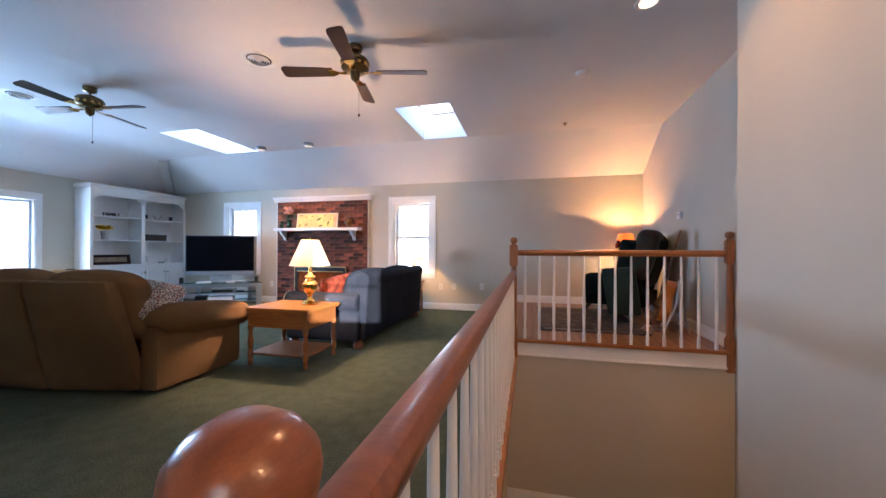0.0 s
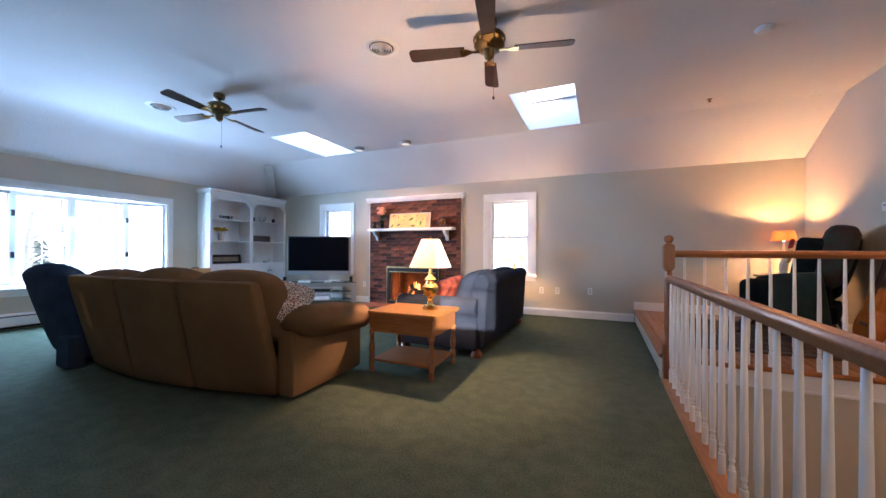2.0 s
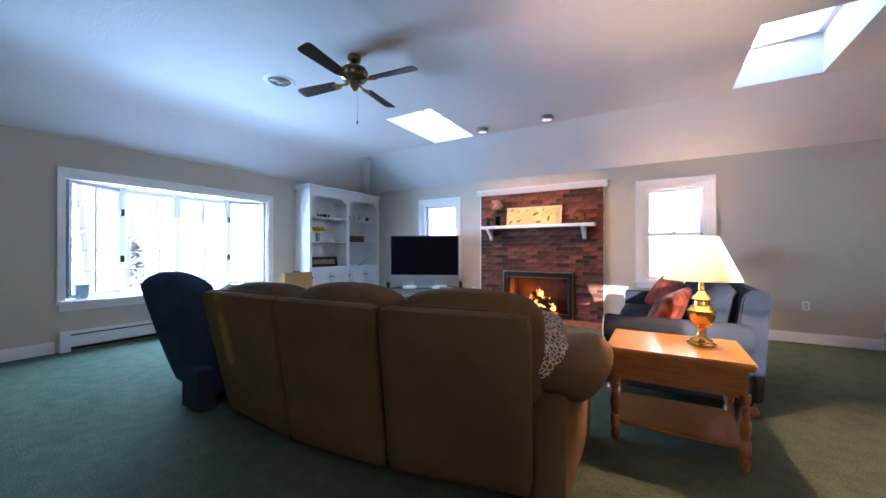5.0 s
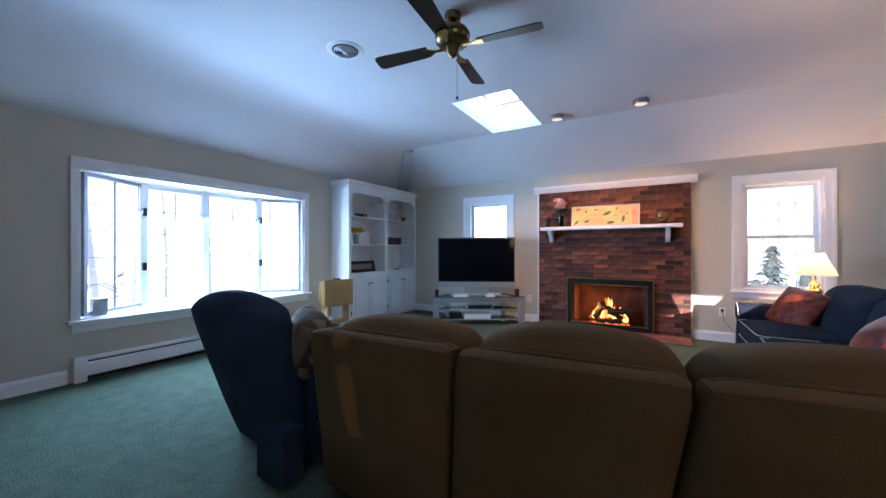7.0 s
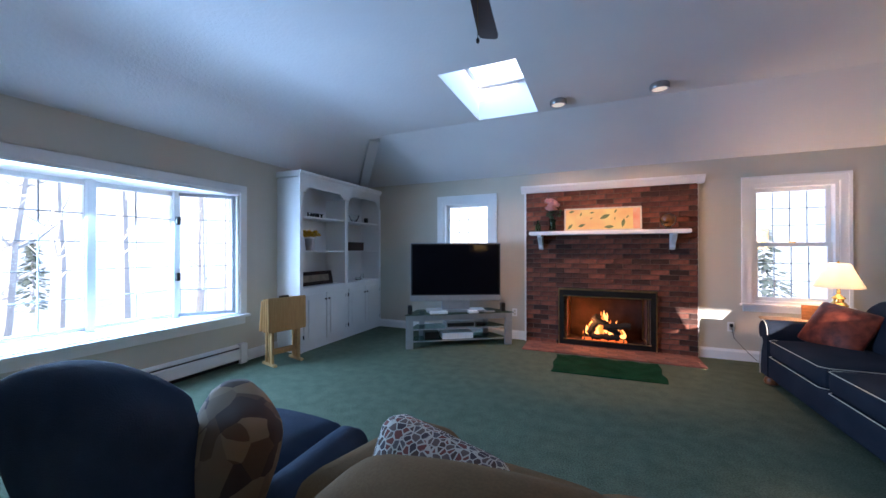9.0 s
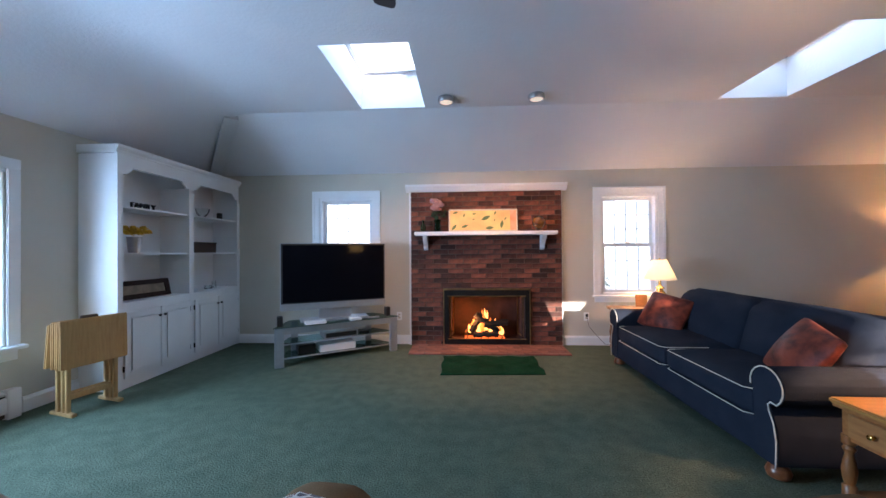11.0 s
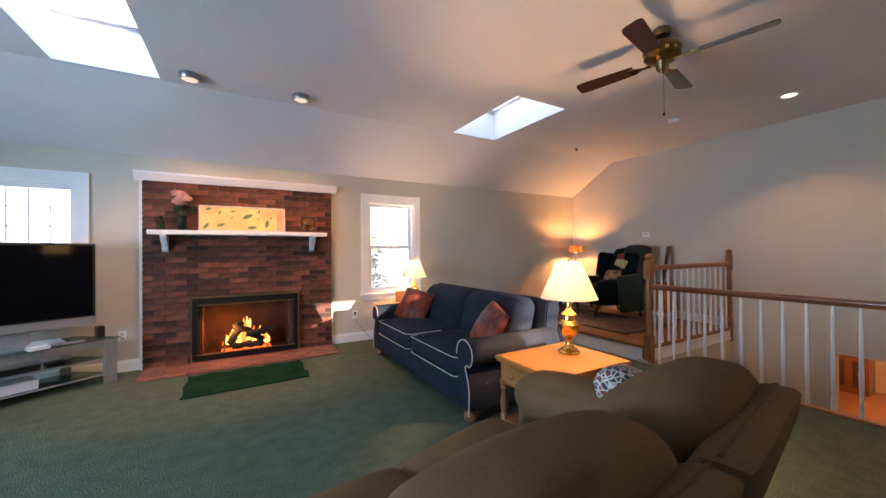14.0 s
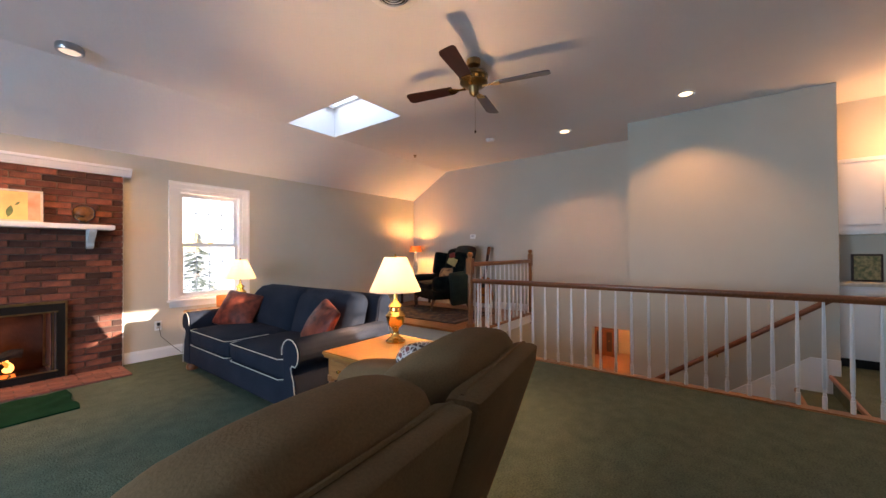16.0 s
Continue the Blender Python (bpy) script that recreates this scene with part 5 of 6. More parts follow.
def fan(x, y, turn):
    t = thing("ceiling_fan", pose(x, y, TOP, 0, 0, turn), "brass ceiling fan with four dark wooden blades", "fan", "ceiling fans")
    part("canopy", lathe([(0.062, 0), (0.065, -0.02), (0.058, -0.05), (0.03, -0.065), (0.014, -0.07)], 24), DARKBRASS, t, smooth=True)
    part("downrod", lathe([(0.012, -0.065), (0.012, -0.10)], 10), DARKBRASS, t, smooth=True)
    part("motor_housing", lathe([(0.02, -0.095), (0.06, -0.10), (0.115, -0.125), (0.132, -0.15), (0.132, -0.165), (0.12, -0.17), (0.118, -0.205), (0.125, -0.21), (0.10, -0.235), (0.05, -0.245)], 32), DARKBRASS, t, smooth=True)
    for k in range(12):
        part("vent_fret", B(((0.117, -0.014, -0.2), (0.1225, 0.014, -0.175)), m=pose(0, 0, 0, 0, 0, 30 * k)), BRASS, t)
    part("switch_cup", lathe([(0.05, -0.245), (0.045, -0.26), (0.04, -0.30), (0.03, -0.315), (0.012, -0.325), (0.004, -0.335)], 20), DARKBRASS, t, smooth=True)
    for k in range(4):
        m = pose(0, 0, -0.245, 0, 0, 90 * k)
        arm = part("blade_iron", prism([(0.08, -0.018), (0.14, -0.012), (0.19, -0.04), (0.235, -0.04), (0.235, 0.04), (0.19, 0.04), (0.14, 0.012), (0.08, 0.018)], "z", -0.006, 0.0, m=m @ pose(0, 0, 0, 8)), BRASS, t)
        out = [(0.2, -0.052), (0.62, -0.068), (0.65, -0.06), (0.662, -0.04), (0.662, 0.04), (0.65, 0.06), (0.62, 0.068), (0.2, 0.052)]
        part("blade", prism(out, "z", 0.001, 0.009, m=m @ pose(0, 0, 0, 12)), BLADE, t, "dark walnut blade")
    part("pull_chain", tube([(0.035, 0, -0.30), (0.036, 0, -0.62)], 0.0016, 5), DARKBRASS, t)
    part("pull_knob", lathe([(0.004, -0.648), (0.009, -0.64), (0.009, -0.63), (0.004, -0.62)], 10, m=pose(0.036, 0, 0)), WALNUT, t, smooth=True)
fan(-4.06, 2.99, 8)
fan(-0.67, 2.93, 14)

for x, y in ((-5.12, 2.93), (-1.70, 2.92)):
    v = thing("ceiling_vent", pose(x, y, TOP), "round white slotted ceiling air vent", "vent", "ceiling vents")
    part("flange", lathe([(0.115, -0.004), (0.15, -0.008), (0.165, 0.0), (0.115, 0.0)], 32, loop=True), WHITE, v, smooth=True)
    part("backing", lathe([(0.113, -0.001), (0.113, -0.002)], 28), BLACK, v)
    for r in (0.10, 0.078, 0.056, 0.034):
        part("ring", lathe([(r - 0.011, -0.020), (r - 0.001, -0.006), (r + 0.001, -0.007), (r - 0.009, -0.022)], 28, loop=True), WHITE, v, smooth=True)
    part("hub", lathe([(0.004, -0.03), (0.018, -0.026), (0.02, -0.008)], 16), WHITE, v, smooth=True)
sd = thing("smoke_detector", pose(1.41, 3.93, TOP), "round white smoke detector on the ceiling", "smoke detector")
part("body", lathe([(0.065, 0), (0.065, -0.012), (0.058, -0.02), (0.05, -0.034), (0.03, -0.04), (0.004, -0.041)], 24), WHITE, sd, smooth=True)
sp = thing("sprinkler_head", pose(1.38, 5.44, TOP), "tiny brass sprinkler head in the ceiling", "sprinkler")
part("escutcheon", lathe([(0.03, 0), (0.028, -0.006), (0.012, -0.012), (0.012, -0.03), (0.02, -0.034), (0.004, -0.04)], 14), DARKBRASS, sp, smooth=True)

CANGLOW = glow("warm_lamp_glass", (1.0, 0.72, 0.42), 3.0)
SPOTGLOW = glow("dim_lamp_glass", (1.0, 0.8, 0.6), 0.4)
for x, y in ((-3.874, 5.485), (-2.896, 5.475)):
    t = thing("ceiling_spotlight", pose(x, y, TOP), "lit round chrome surface spotlight above the fireplace", "spotlight", "ceiling spotlights")
    part("housing", lathe([(0.085, 0), (0.09, -0.015), (0.09, -0.045), (0.083, -0.055), (0.07, -0.055), (0.068, -0.045)], 28), STEEL, t, smooth=True)
    part("lens", lathe([(0.066, -0.046), (0.066, -0.05), (0.03, -0.054)], 24), SPOTGLOW, t, smooth=True)
    lamp("spotlight_beam", "SPOT", look((x, y, TOP - 0.07), (x, y + 0.85, 1.1)), 66, WARM, 0.04, spot=95)
for x, y in ((1.75, 2.91), (1.335, 1.45)):
    t = thing("recessed_light", pose(x, y, TOP), "lit recessed ceiling downlight with a white trim", "downlight", "recessed lights")
    part("trim_ring", lathe([(0.062, -0.004), (0.09, -0.006), (0.095, 0.0), (0.062, 0.0)], 28, loop=True), WHITE, t, smooth=True)
    part("lens", lathe([(0.061, -0.001), (0.061, -0.003), (0.03, -0.004)], 24), CANGLOW, t, smooth=True)
    lamp("downlight_beam", "SPOT", look((x, y, TOP - 0.015), (x + 0.15, y, 0)), 50, WARM, 0.06, spot=112)

th = thing("thermostat", pose(RIGHT, 5.10, 1.60, 0, 0, 0), "small cream wall thermostat", "thermostat")
part("body", B(((-0.03, -0.06, -0.045), (0, 0.06, 0.045))), WHITE, th, bevel=0.006)
part("dial", B(((-0.034, -0.03, 0.0), (-0.03, 0.03, 0.02))), SILVER, th)
def outlet(m, label="white wall outlet plate"):
    t = thing("wall_outlet", m, label, "outlet", "wall outlets")
    part("plate", B(((-0.036, -0.007, -0.058), (0.036, 0, 0.058))), WHITE, t, bevel=0.003)
    for z in (-0.022, 0.022):
        part("socket", B(((-0.017, -0.009, z - 0.014), (0.017, -0.007, z + 0.014))), PIPING, t, bevel=0.002)
for x, z in ((-0.80, 0.445), (-0.53, 0.45), (0.0, 0.465), (-1.98, 0.40), (-4.62, 0.40)):
    outlet(pose(x, FAR, z))
pc = placed("power_cord", -1.95, 6.68, 0.36, "black plug and thin lamp cord at the outlet", "cord")
part("plug", B(((-1.995, 6.665, 0.40), (-1.965, 6.691, 0.44))), IRON, pc, bevel=0.004)
part("cord", tube([(-1.98, 6.67, 0.40), (-1.96, 6.66, 0.27), (-1.86, 6.66, 0.15), (-1.75, 6.65, 0.03), (-1.6, 6.6, 0.012)], 0.003, 5), WALNUT, pc)

# ---- on the mantel ----
MZ = 1.595
vs = placed("flower_vase", -4.05, 6.52, MZ, "glass vase of pink roses on the mantel", "flowers")
part("vase", lathe([(0.035, 0), (0.045, 0.02), (0.04, 0.12), (0.05, 0.17), (0.046, 0.17), (0.036, 0.12), (0.04, 0.02)], 18, m=pose(-4.05, 6.52, MZ)), GREEN_GLASS, vs, smooth=True)
part("stems", tube([(-4.05, 6.52, MZ + 0.01), (-4.06, 6.51, MZ + 0.22)], [0.018, 0.03], 7), LEAF, vs)
bm = bmesh.new()
for k in range(13):
    a, r = rnd.uniform(0, 6.28), rnd.uniform(0.02, 0.125)
    bloom(bm, -4.06 + r * math.cos(a), 6.52 + 0.6 * r * math.sin(a), MZ + 0.29 + 0.12 * rnd.random(), 0.066, rnd, 22)
tagged(part("roses", bm, PINK, vs, "pink rose heads"), kind="stuff")
bm = bmesh.new()
for k in range(12):
    bloom(bm, -4.05 + rnd.uniform(-0.09, 0.1), 6.52 + rnd.uniform(-0.05, 0.05), MZ + 0.17 + 0.1 * rnd.random(), 0.05, rnd, 5)
tagged(part("leaves", bm, LEAF, vs), kind="stuff")
bt = placed("green_bottle", -4.25, 6.53, MZ, "small dark green glass bottle on the mantel", "bottle")
part("bottle", lathe([(0.035, 0), (0.04, 0.02), (0.04, 0.08), (0.03, 0.105), (0.014, 0.12), (0.014, 0.15), (0.018, 0.155), (0.014, 0.165)], 16, m=pose(-4.25, 6.53, MZ)), GREEN_GLASS, bt, smooth=True)
art = placed("framed_picture", -3.42, 6.56, MZ, "pale framed leaf-print picture leaning on the mantel", "picture")
m = pose(-3.42, 6.545, MZ + 0.002, -8, 0, 0)
AW, AH = 0.475, 0.315
part("frame", B(((-AW, -0.012, 0), (AW, 0.012, 0.018)), ((-AW, -0.012, AH - 0.018), (AW, 0.012, AH)), ((-AW, -0.012, 0.018), (-AW + 0.018, 0.012, AH - 0.018)), ((AW - 0.018, -0.012, 0.018), (AW, 0.012, AH - 0.018)), m=m), PIPING, art)
CANVAS = mat("yellow_wash", (0.72, 0.58, 0.2), (0.7, 0.42, 0.16), 0.7, scale=5)
part("print", B(((-AW + 0.018, -0.004, 0.018), (AW - 0.018, 0.004, AH - 0.018)), m=m), CANVAS, art)
part("print_border", B(((AW - 0.10, -0.0055, 0.02), (AW - 0.02, -0.0042, AH - 0.02)), m=m), mat("orange_wash", (0.7, 0.25, 0.12), (0.68, 0.4, 0.25), 0.7, scale=8), art)
PRINTLEAF = mat("printed_leaf", (0.16, 0.2, 0.06), (0.1, 0.14, 0.05), 0.7, scale=20)
for x, z, s, a in ((-0.40, 0.06, 0.05, 50), (-0.26, 0.23, 0.03, 70), (-0.25, 0.075, 0.05, 20), (-0.12, 0.25, 0.03, 10), (0.04, 0.19, 0.07, 25), (0.09, 0.05, 0.06, 5), (0.17, 0.26, 0.03, 60), (0.26, 0.10, 0.06, 80), (0.31, 0.18, 0.025, 50), (-0.38, 0.27, 0.04, 15), (-0.13, 0.17, 0.02, 40), (0.16, 0.16, 0.02, 80)):
    pts = [(s * t, 0.38 * s * math.sin(math.pi * (t + 1) / 2)) for t in (-1, -0.6, -0.2, 0.2, 0.6, 1)]
    pts += [(u, -v) for u, v in pts[-2:0:-1]]
    part("printed_leaf", prism(pts, "y", -0.0055, -0.0045, m=m @ pose(x, 0, z, 0, -a, 0)), PRINTLEAF, art)
gl = placed("amber_globe", -2.66, 6.53, MZ, "amber glass globe on a small dark stand", "ornament")
part("stand", lathe([(0.05, 0), (0.045, 0.012), (0.03, 0.02), (0.035, 0.03)], 16, m=pose(-2.66, 6.53, MZ)), WALNUT, gl, smooth=True)
part("globe", lathe([(0.03, 0.03)] + [(0.093 * math.sin(radians(a)), 0.122 - 0.093 * math.cos(radians(a))) for a in range(25, 176, 15)], 24, m=pose(-2.66, 6.53, MZ)), AMBER, gl, smooth=True)

# ---- the fire ----
CHAR = mat("charred_log", (0.02, 0.014, 0.01), (0.009, 0.007, 0.006), 0.95, scale=14, bump=0.9, fine_scale=60)
lg = placed("log_pile", -3.4, 6.85, 0.05, "charred burning logs on an iron grate", "logs")
part("grate", B(*[((-3.65 + 0.1 * k, 6.74, 0.08), (-3.635 + 0.1 * k, 7.0, 0.095)) for k in range(6)], ((-3.66, 6.76, 0.05), (-3.645, 6.775, 0.08)), ((-3.16, 6.76, 0.05), (-3.145, 6.775, 0.08))), IRON, lg)
for a, b, r in (((-3.66, 6.88, 0.15), (-3.12, 6.93, 0.14), 0.06), ((-3.60, 6.80, 0.15), (-3.42, 6.82, 0.42), 0.045), ((-3.52, 6.80, 0.40), (-3.20, 6.84, 0.16), 0.052), ((-3.40, 6.78, 0.26), (-3.06, 6.80, 0.30), 0.045), ((-3.55, 6.76, 0.13), (-3.2, 6.78, 0.125), 0.04)):
    a, b = Vector(a), Vector(b)
    part("log", tube([a.lerp(b, k / 5) + Vector((0, 0, 0.008 * (-1) ** k)) for k in range(6)], [r * (0.9 + 0.2 * rnd.random()) for k in range(6)], 9), CHAR, lg, smooth=True)
FLAME = glow("flame", (1.0, 0.26, 0.03), 0.8)
FLAMEHOT = glow("flame_core", (1.0, 0.36, 0.07), 3.0)
EMBER = glow("ember", (1.0, 0.2, 0.03), 0.7)
frnd = random.Random(12)
for n in range(30):
    x, hot = frnd.gauss(-3.40, 0.12), n % 3 > 0
    if n < 4:
        x = -3.64 + 0.02 * n
    near = max(0.25, 1 - abs(x + 3.38) / 0.3)
    y, z, h, r = 6.80 + 0.1 * frnd.random(), 0.11 + 0.16 * frnd.random() * near, 0.08 + 0.24 * frnd.random() * near, 0.018 + 0.026 * frnd.random()
    ph = frnd.uniform(0, 6)
    pts, rs = [], []
    for k in range(8):
        u = k / 7
        pts.append((x + 0.016 * u * math.sin(6 * u + ph), y + 0.008 * math.cos(4 * u + ph), z + h * u))
        rs.append(max(0.0015, r * (math.sin(math.pi * min(1, 0.15 + 0.85 * u) ** 0.7) ** 1.1)))
    part("flame", tube(pts, rs, 7), FLAMEHOT if hot else FLAME, lg, "bright orange flame", smooth=True)
part("embers", B(((-3.68, 6.75, 0.052), (-3.1, 6.98, 0.062))), EMBER, lg, "glowing embers")

rg = placed("hearth_rug", -3.39, 5.75, 0, "small dark green rug in front of the hearth", "rug")
bm = bmesh.new()
gn = 18
vs_ = [[bm.verts.new((-3.95 + 1.12 * i / gn + 0.012 * math.sin(j), 5.42 + 0.66 * j / 10 + 0.05 * (i / gn - 0.5) * (j < 2), 0.014 + 0.007 * math.sin(i * 1.3) * math.sin(j * 1.7))) for i in range(gn + 1)] for j in range(11)]
for j in range(10):
    for i in range(gn):
        bm.faces.new((vs_[j][i], vs_[j][i + 1], vs_[j + 1][i + 1], vs_[j + 1][i]))
ext = bmesh.ops.extrude_face_region(bm, geom=bm.faces[:])
for v in [g for g in ext["geom"] if isinstance(g, bmesh.types.BMVert)]:
    v.co.z = max(0.002, v.co.z - 0.014)
part("woven_face", bm, mat("hearth_rug_pile", (0.014, 0.07, 0.032), (0.007, 0.04, 0.018), 0.97, scale=5, bump=0.9, fine=0.5, fine_scale=260, spec=0.05), rg, smooth=True)

# ---- platform corner ----
pr_ = placed("area_rug", 1.6, 5.2, PLAT, "dark patterned rug on the oak platform", "rug")
part("woven_face", B(((1.0, 4.32, PLAT + 0.004), (2.2, 6.15, PLAT + 0.014))), TAPESTRY, pr_, bevel=0.004)
for y in (4.38, 6.02):
    part("border", B(((1.06, y, PLAT + 0.0142), (2.14, y + 0.07, PLAT + 0.0155))), WALNUT, pr_)
AC = pose(2.15, 5.46, PLAT + 0.015, 0, 0, -116) @ Matrix.Diagonal((1.24, 1.16, 0.98, 1))
ac = thing("armchair", AC, "dark green wing armchair draped with a throw", "armchair")
part("seat_base", puff((0.70, 0.66, 0.2), 0.04, (0, 0, 0), 5, m=pose(0, 0, 0.30)), DGREEN, ac, smooth=True)
part("seat_cushion", puff((0.52, 0.58, 0.14), 0.05, (0, 0, 0.03), 7, m=pose(0, -0.05, 0.45)), DGREEN, ac, smooth=True)
part("back", puff((0.66, 0.16, 0.72), 0.07, (0, 0.03, 0.03), 9, m=pose(0, 0.31, 0.80, -12)), DGREEN, ac, smooth=True)
for sx in (-1, 1):
    part("arm", puff((0.15, 0.62, 0.28), 0.07, (0.01, 0, 0.01), 7, m=pose(sx * 0.34, -0.02, 0.50)), DGREEN, ac, smooth=True)
    part("wing", puff((0.10, 0.30, 0.46), 0.045, (0.01, 0, 0), 7, m=pose(sx * 0.35, 0.20, 0.86, -8)), DGREEN, ac, smooth=True)
    part("front_leg", tube([(sx * 0.29, -0.28, 0.22), (sx * 0.31, -0.33, 0.12), (sx * 0.29, -0.33, 0.03), (sx * 0.30, -0.36, 0)], [0.03, 0.022, 0.014, 0.02], 8), WALNUT, ac, smooth=True)
    part("rear_leg", tube([(sx * 0.28, 0.28, 0.22), (sx * 0.28, 0.36, 0)], [0.022, 0.016], 8), WALNUT, ac, smooth=True)
tw = thing("throw_blanket", AC, "dark printed throw over the armchair's back and arm", "blanket")
part("drape", puff((0.40, 0.20, 0.62), 0.06, (0, 0.02, 0.02), 7, m=pose(0.22, 0.30, 0.90, -12)), mat("throw_print", (0.02, 0.035, 0.025), (0.03, 0.012, 0.01), 0.95, scale=7, fine=0.3), tw, smooth=True)
part("side_fall", puff((0.08, 0.34, 0.62), 0.03, (0.01, 0, 0), 7, m=pose(0.425, 0.10, 0.42, 6, 4, 0)), mat("throw_green", (0.015, 0.035, 0.025), (0.01, 0.02, 0.015), 0.95, scale=7, fine=0.3), tw, smooth=True)
part("pale_patch", puff((0.20, 0.03, 0.14), 0.012, (0, 0.004, 0), 5, m=pose(0.33, 0.025, 0.92, -12, 20, 8)), mat("throw_yellow", (0.45, 0.36, 0.14), (0.3, 0.22, 0.1), 0.9, scale=9), tw, smooth=True)
part("red_patch", puff((0.12, 0.03, 0.10), 0.012, (0, 0.004, 0), 5, m=pose(0.31, 0.035, 1.03, -12, -15, 8)), mat("throw_red", (0.25, 0.03, 0.02), (0.15, 0.02, 0.015), 0.9, scale=9), tw, smooth=True)
pl = thing("throw_pillow", AC @ pose(0, 0, 0.515), "small dark patterned pillow on the armchair", "pillow")
part("cover", puff((0.34, 0.12, 0.26), 0.05, (0, 0.04, 0), 7, m=pose(-0.04, 0.14, 0.13, -16)), THROW, pl, smooth=True)
sdt = placed("side_table", 2.42, 6.36, PLAT, "dark wooden side table in the platform corner", "table")
part("tabletop", B(((2.16, 6.10, 0.80), (2.70, 6.62, 0.825))), WALNUT, sdt, bevel=0.006)
part("apron", B(((2.20, 6.14, 0.70), (2.66, 6.58, 0.80))), WALNUT, sdt)
for x in (2.19, 2.62):
    for y in (6.13, 6.54):
        part("leg", B(((x, y, PLAT), (x + 0.045, y + 0.045, 0.70))), WALNUT, sdt, bevel=0.005)
cl = thing("table_lamp", pose(2.40, 6.33, 0.825), "lit small table lamp with a rust shade", "lamp")
part("base", lathe([(0.055, 0), (0.058, 0.01), (0.03, 0.025), (0.045, 0.08), (0.05, 0.15), (0.03, 0.24), (0.014, 0.28), (0.014, 0.46)], 20), PIPING, cl, smooth=True)
bm = bmesh.new()
rings = [[bm.verts.new((r * math.cos(2 * math.pi * k / 32), r * math.sin(2 * math.pi * k / 32), h)) for k in range(32)] for r, h in ((0.135, 0.47), (0.105, 0.60), (0.102, 0.60), (0.132, 0.47))]
for a, b in zip(rings, rings[1:] + rings[:1]):
    for k in range(32):
        bm.faces.new((a[k], a[(k + 1) % 32], b[(k + 1) % 32], b[k]))
part("shade", bm, RUSTSHADE, cl, "rust coloured shade", smooth=True)
part("bulb", lathe([(0.012, 0.46), (0.026, 0.50), (0.024, 0.52), (0.006, 0.54)], 12), glow("small_bulb", (1.0, 0.7, 0.38), 6.0), cl, smooth=True)
lamp("corner_lamp_light", "POINT", pose(2.40, 6.33, 0.825 + 0.53), 62, AMBERLIGHT, 0.03)
gt = thing("guitar", pose(2.37, 4.66, PLAT + 0.1, 0, 0, -98), "acoustic guitar with an orange body leaning on the wall", "guitar")
GW = mat("guitar_top", (0.5, 0.17, 0.03), (0.4, 0.12, 0.02), 0.25, scale=6, stretch=(9, 9, 1), coat=0.5)
body = [(0.0, 0.0), (0.12, 0.01), (0.18, 0.08), (0.19, 0.16), (0.15, 0.24), (0.115, 0.29), (0.13, 0.36), (0.14, 0.42), (0.10, 0.48), (0.0, 0.50)]
body += [(-x, z) for x, z in body[-2:0:-1]]
gmx = pose(0, 0, 0.03, -14, 0, 0)
part("body", prism(body, "y", -0.05, 0.05, m=gmx), GW, gt, bevel=0.006)
part("sound_hole", lathe([(0.045, 0.0505), (0.045, 0.0515)], 20, m=gmx @ pose(0, 0, 0.33, 90)), BLACK, gt)
part("neck", B(((-0.026, -0.065, 0.38), (0.026, -0.04, 0.92)), m=gmx), WALNUT, gt, bevel=0.004)
part("headstock", B(((-0.038, -0.055, 0.92), (0.038, -0.038, 1.08)), m=gmx), CHERRY, gt, bevel=0.006)
part("bridge", B(((-0.07, -0.058, 0.14), (0.07, -0.0505, 0.165)), m=gmx), WALNUT, gt)
gs = placed("guitar_stand", 2.5, 4.62, PLAT, "bent chrome guitar stand on the platform", "stand")
part("frame", tube([(2.20, 4.42, PLAT + 0.012), (2.24, 4.44, PLAT + 0.055), (2.38, 4.50, PLAT + 0.055), (2.50, 4.49, PLAT + 0.35), (2.53, 4.53, PLAT + 0.6), (2.51, 4.62, PLAT + 0.35), (2.38, 4.64, PLAT + 0.055), (2.22, 4.66, PLAT + 0.055), (2.18, 4.67, PLAT + 0.012)], 0.011, 8), STEEL, gs, smooth=True)
part("rear_leg", tube([(2.52, 4.56, PLAT + 0.5), (2.66, 4.58, PLAT + 0.008)], 0.01, 8), STEEL, gs, smooth=True)

# ---- kitchenette behind the partition ----
kx = 2.40
kb = placed("base_cabinet", 2.58, -0.35, 0, "white raised-panel base cabinet behind the partition", "cabinet")
part("body", B(((kx, -0.95, 0.1), (RIGHT, 0.195, 0.89))), WHITE, kb)
part("toe_kick", B(((kx + 0.05, -0.95, 0), (RIGHT, 0.195, 0.1))), IRON, kb)
kc = placed("worktop", 2.58, -0.35, 0.89, "pale laminate worktop with an oak edge", "worktop")
part("slab", B(((kx - 0.03, -0.95, 0.89), (RIGHT, 0.195, 0.93))), PIPING, kc, bevel=0.006)
ku = placed("wall_cabinet", 2.6, -0.35, 1.46, "white raised-panel wall cabinet behind the partition", "cabinet")
part("body", B(((2.44, -0.95, 1.46), (RIGHT, 0.195, 2.24))), WHITE, ku)
part("cornice", B(((2.42, -0.95, 2.24), (RIGHT, 0.195, 2.29))), WHITE, ku, bevel=0.008)
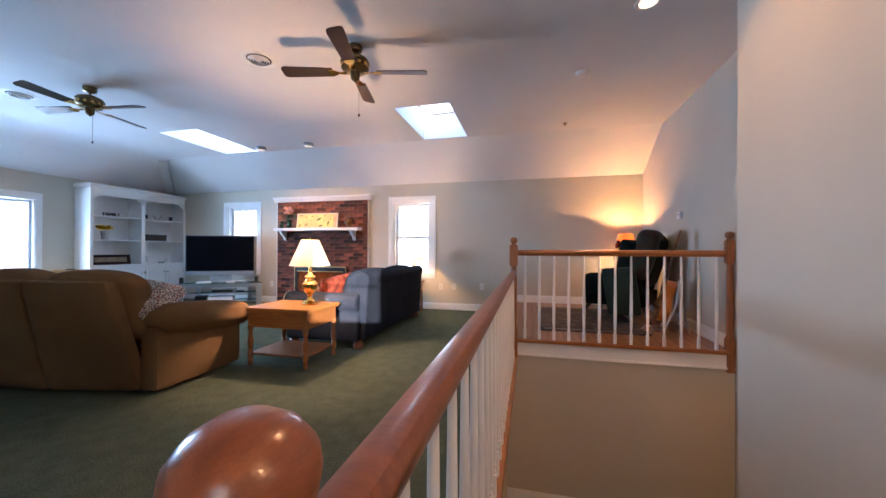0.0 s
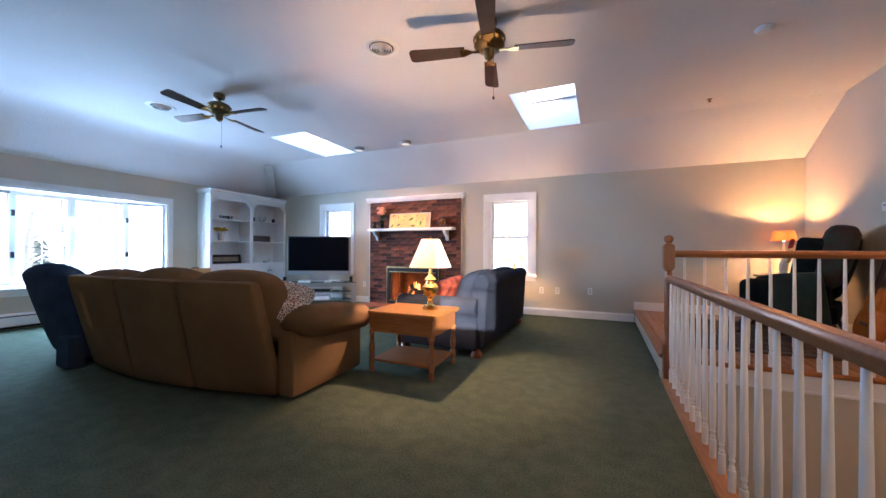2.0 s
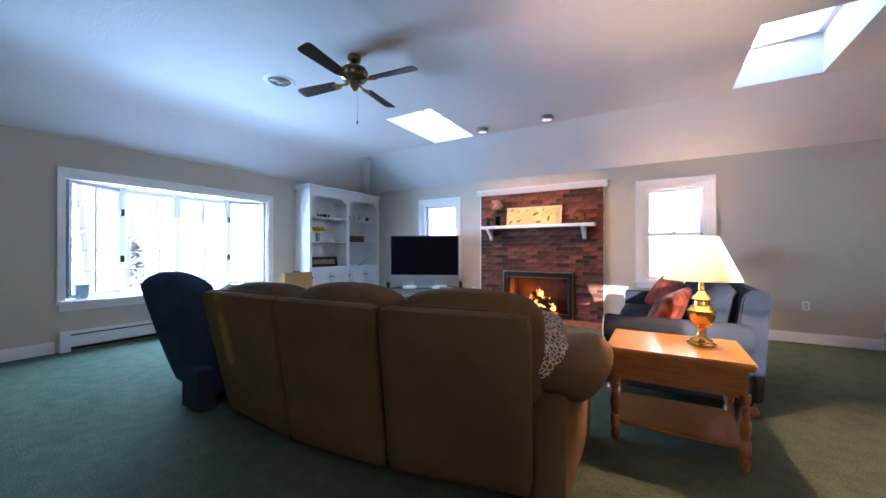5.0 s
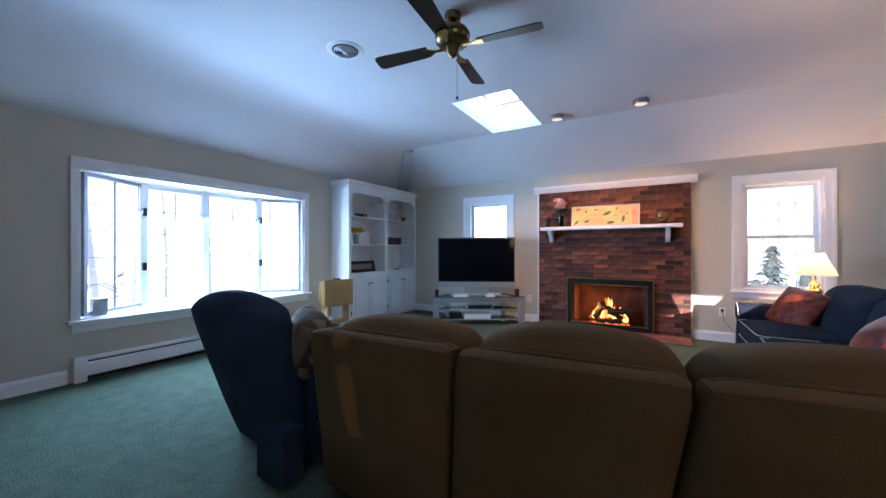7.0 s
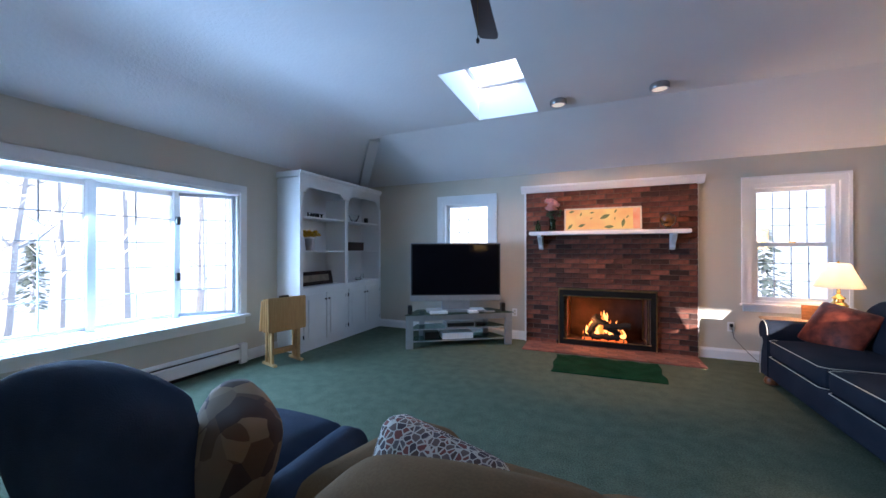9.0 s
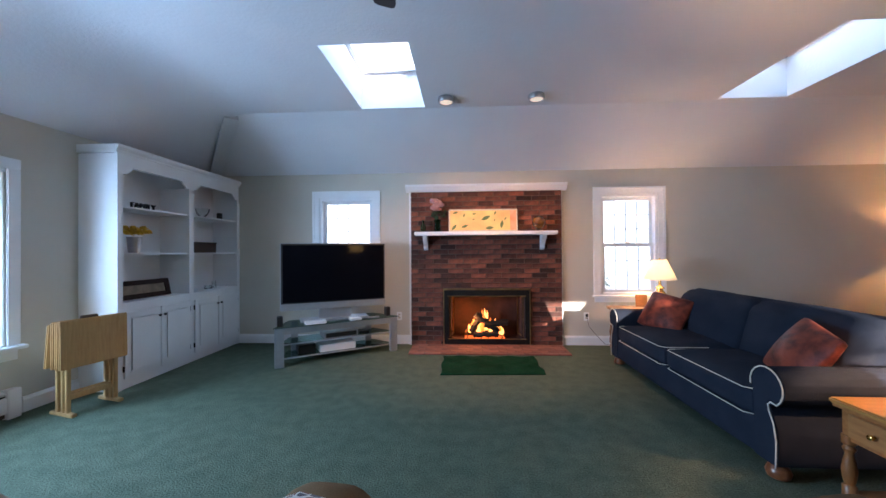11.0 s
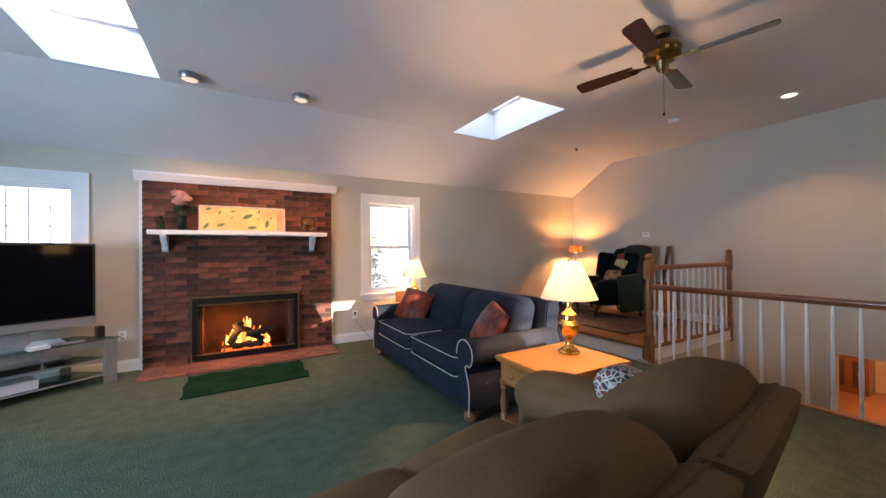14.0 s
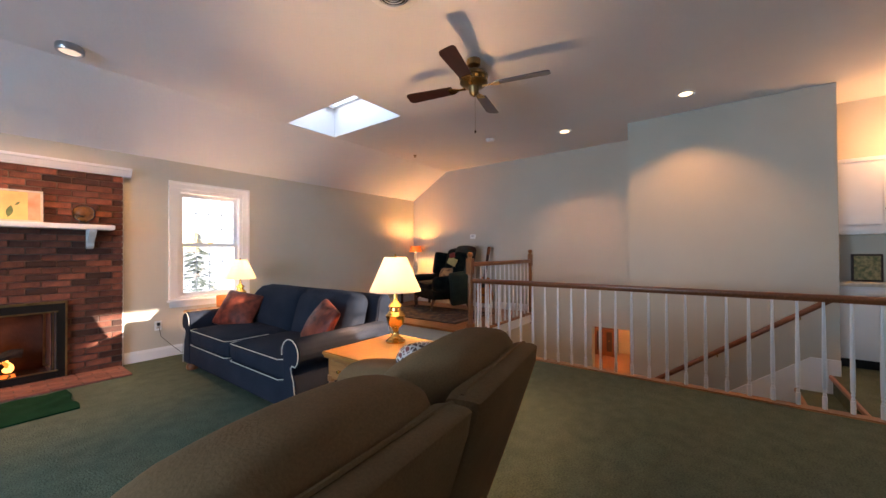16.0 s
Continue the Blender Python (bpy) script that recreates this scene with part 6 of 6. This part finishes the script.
for y0, y1 in ((-0.28, 0.19), (-0.93, -0.30)):
    for t_, x, z0, z1, kz in ((kb, kx, 0.14, 0.86, 0.80), (ku, 2.44, 1.49, 2.21, 1.72)):
        dd = part("door", B(((x - 0.018, y0, z0), (x, y1, z1))), WHITE, t_, bevel=0.004)
        part("raised_panel", B(((x - 0.026, y0 + 0.06, z0 + 0.06), (x - 0.012, y1 - 0.06, z1 - 0.06))), WHITE, dd, bevel=0.011)
        part("knob", lathe([(0.005, 0), (0.005, 0.012), (0.014, 0.017), (0.013, 0.026), (0.004, 0.03)], 10, m=pose(x - 0.018, y0 + 0.04, kz, 0, -90, 0)), IRON, dd, "black knob", smooth=True)
kp = placed("framed_picture", 2.70, -0.1, 0.93, "small botanical picture propped on the worktop", "picture")
part("frame", B(((2.66, -0.27, 0.931), (2.69, -0.03, 1.24))), WALNUT, kp, bevel=0.004)
part("print", B(((2.656, -0.25, 0.95), (2.6598, -0.05, 1.22))), mat("botanical_print", (0.34, 0.27, 0.13), (0.1, 0.12, 0.05), 0.7, scale=26), kp)
kf = placed("tap", 2.62, 0.12, 0.93, "chrome tap on the worktop", "tap")
part("spout", tube([(2.66, 0.12, 0.93), (2.66, 0.12, 1.06), (2.62, 0.12, 1.10), (2.56, 0.12, 1.09), (2.54, 0.12, 1.05)], 0.011, 8), STEEL, kf, smooth=True)
# unseen fill light added to warm the kitchenette, no fixture
lamp("kitchenette_fill", "POINT", pose(2.25, -0.5, 2.4), 19, WARM, 0.12)

# hall furniture seen between the balusters
hb = placed("hall_cabinet", 7.2, 3.6, -1.53, "reddish wooden glazed cabinet in the lower hall", "cabinet")
part("body", B(((7.0, 3.34, -1.53), (7.45, 3.86, -0.78))), CHERRY, hb, bevel=0.008)
part("top", B(((6.97, 3.31, -0.78), (7.47, 3.89, -0.75))), CHERRY, hb, bevel=0.006)
for y in (3.36, 3.605):
    dd = part("door", B(((6.98, y, -1.46), (7.0, y + 0.235, -0.82))), CHERRY, hb, bevel=0.006)
    part("door_panel", B(((6.972, y + 0.05, -1.40), (6.985, y + 0.185, -0.88))), WALNUT, dd, bevel=0.004)
    part("knob", lathe([(0.008, 0), (0.016, 0.01), (0.004, 0.02)], 8, m=pose(6.98, y + 0.12, -1.12, 0, -90, 0)), BRASS, dd)

# ---- bricks and boards ----
def pieces(parent, name, material, sizes):
    """Boxes with softened edges, sharing one mesh for each size: rows of (centre, size)."""
    made = {}
    for c, s in sizes:
        key = tuple(round(v, 3) for v in s)
        if key not in made:
            h = [v / 2 for v in s]
            me = mesh(name, B(((-h[0], -h[1], -h[2]), (h[0], h[1], h[2]))), material, parent, bevel=0.003, segs=1)
            made[key] = me.data
            me.location = c
            continue
        o = new(name, made[key])
        o.parent, o.location = parent, c
        if parent in PLACED:
            o.matrix_parent_inverse = PLACED[parent]

COURSE = 2.165 / 32
rows = []
brnd = random.Random(3)
for k in range(32):
    z = COURSE * (k + 0.5)
    x = FX0 - (0.106 if k % 2 else 0.0)
    while x < FX1 - 0.01:
        a, b = max(x, FX0), min(x + 0.203, FX1)
        x += 0.213
        if z < 0.76:
            if a >= DX0 + 0.03 and b <= DX1 - 0.03:
                continue
            if a < DX0 + 0.03 < b:
                b = DX0 + 0.03
            if a < DX1 - 0.03 < b:
                a = DX1 - 0.03
        if b - a > 0.02:
            rows.append((((a + b) / 2, FACE + 0.012 + brnd.uniform(-0.0015, 0.0015), z), (b - a, 0.024, COURSE - 0.010)))
pieces(fire, "brick", BRICK, rows)
hearth = setting("floor_hearth", B(((-4.41, 6.155, 0.0), (-2.34, FACE + 0.01, 0.012))), MORTAR, "flush red brick hearth in front of the fireplace")
rows = []
for j in range(5):
    y0 = 6.155 + j * 0.096
    x = -4.41 - (0.1 if j % 2 else 0)
    while x < -2.36:
        a, b = max(x, -4.41), min(x + 0.203, -2.34)
        x += 0.213
        if b - a > 0.03:
            rows.append((((a + b) / 2, y0 + 0.043, 0.012), (b - a, 0.086, 0.018)))
pieces(hearth, "brick", HEARTH, rows)
rows = []
n = 24
bw_ = (RIGHT - 0.745) / n
for k in range(n):
    cut = brnd.uniform(0.8, 2.0)
    for y0, y1 in ((WELL1 + 0.065, WELL1 + cut), (WELL1 + cut, FAR - 0.017)):
        rows.append(((0.745 + bw_ * (k + 0.5), (y0 + y1) / 2, PLAT - 0.009), (bw_ - 0.002, y1 - y0 - 0.002, 0.02)))
pieces(platform, "floorboard", PLATWOOD, rows)
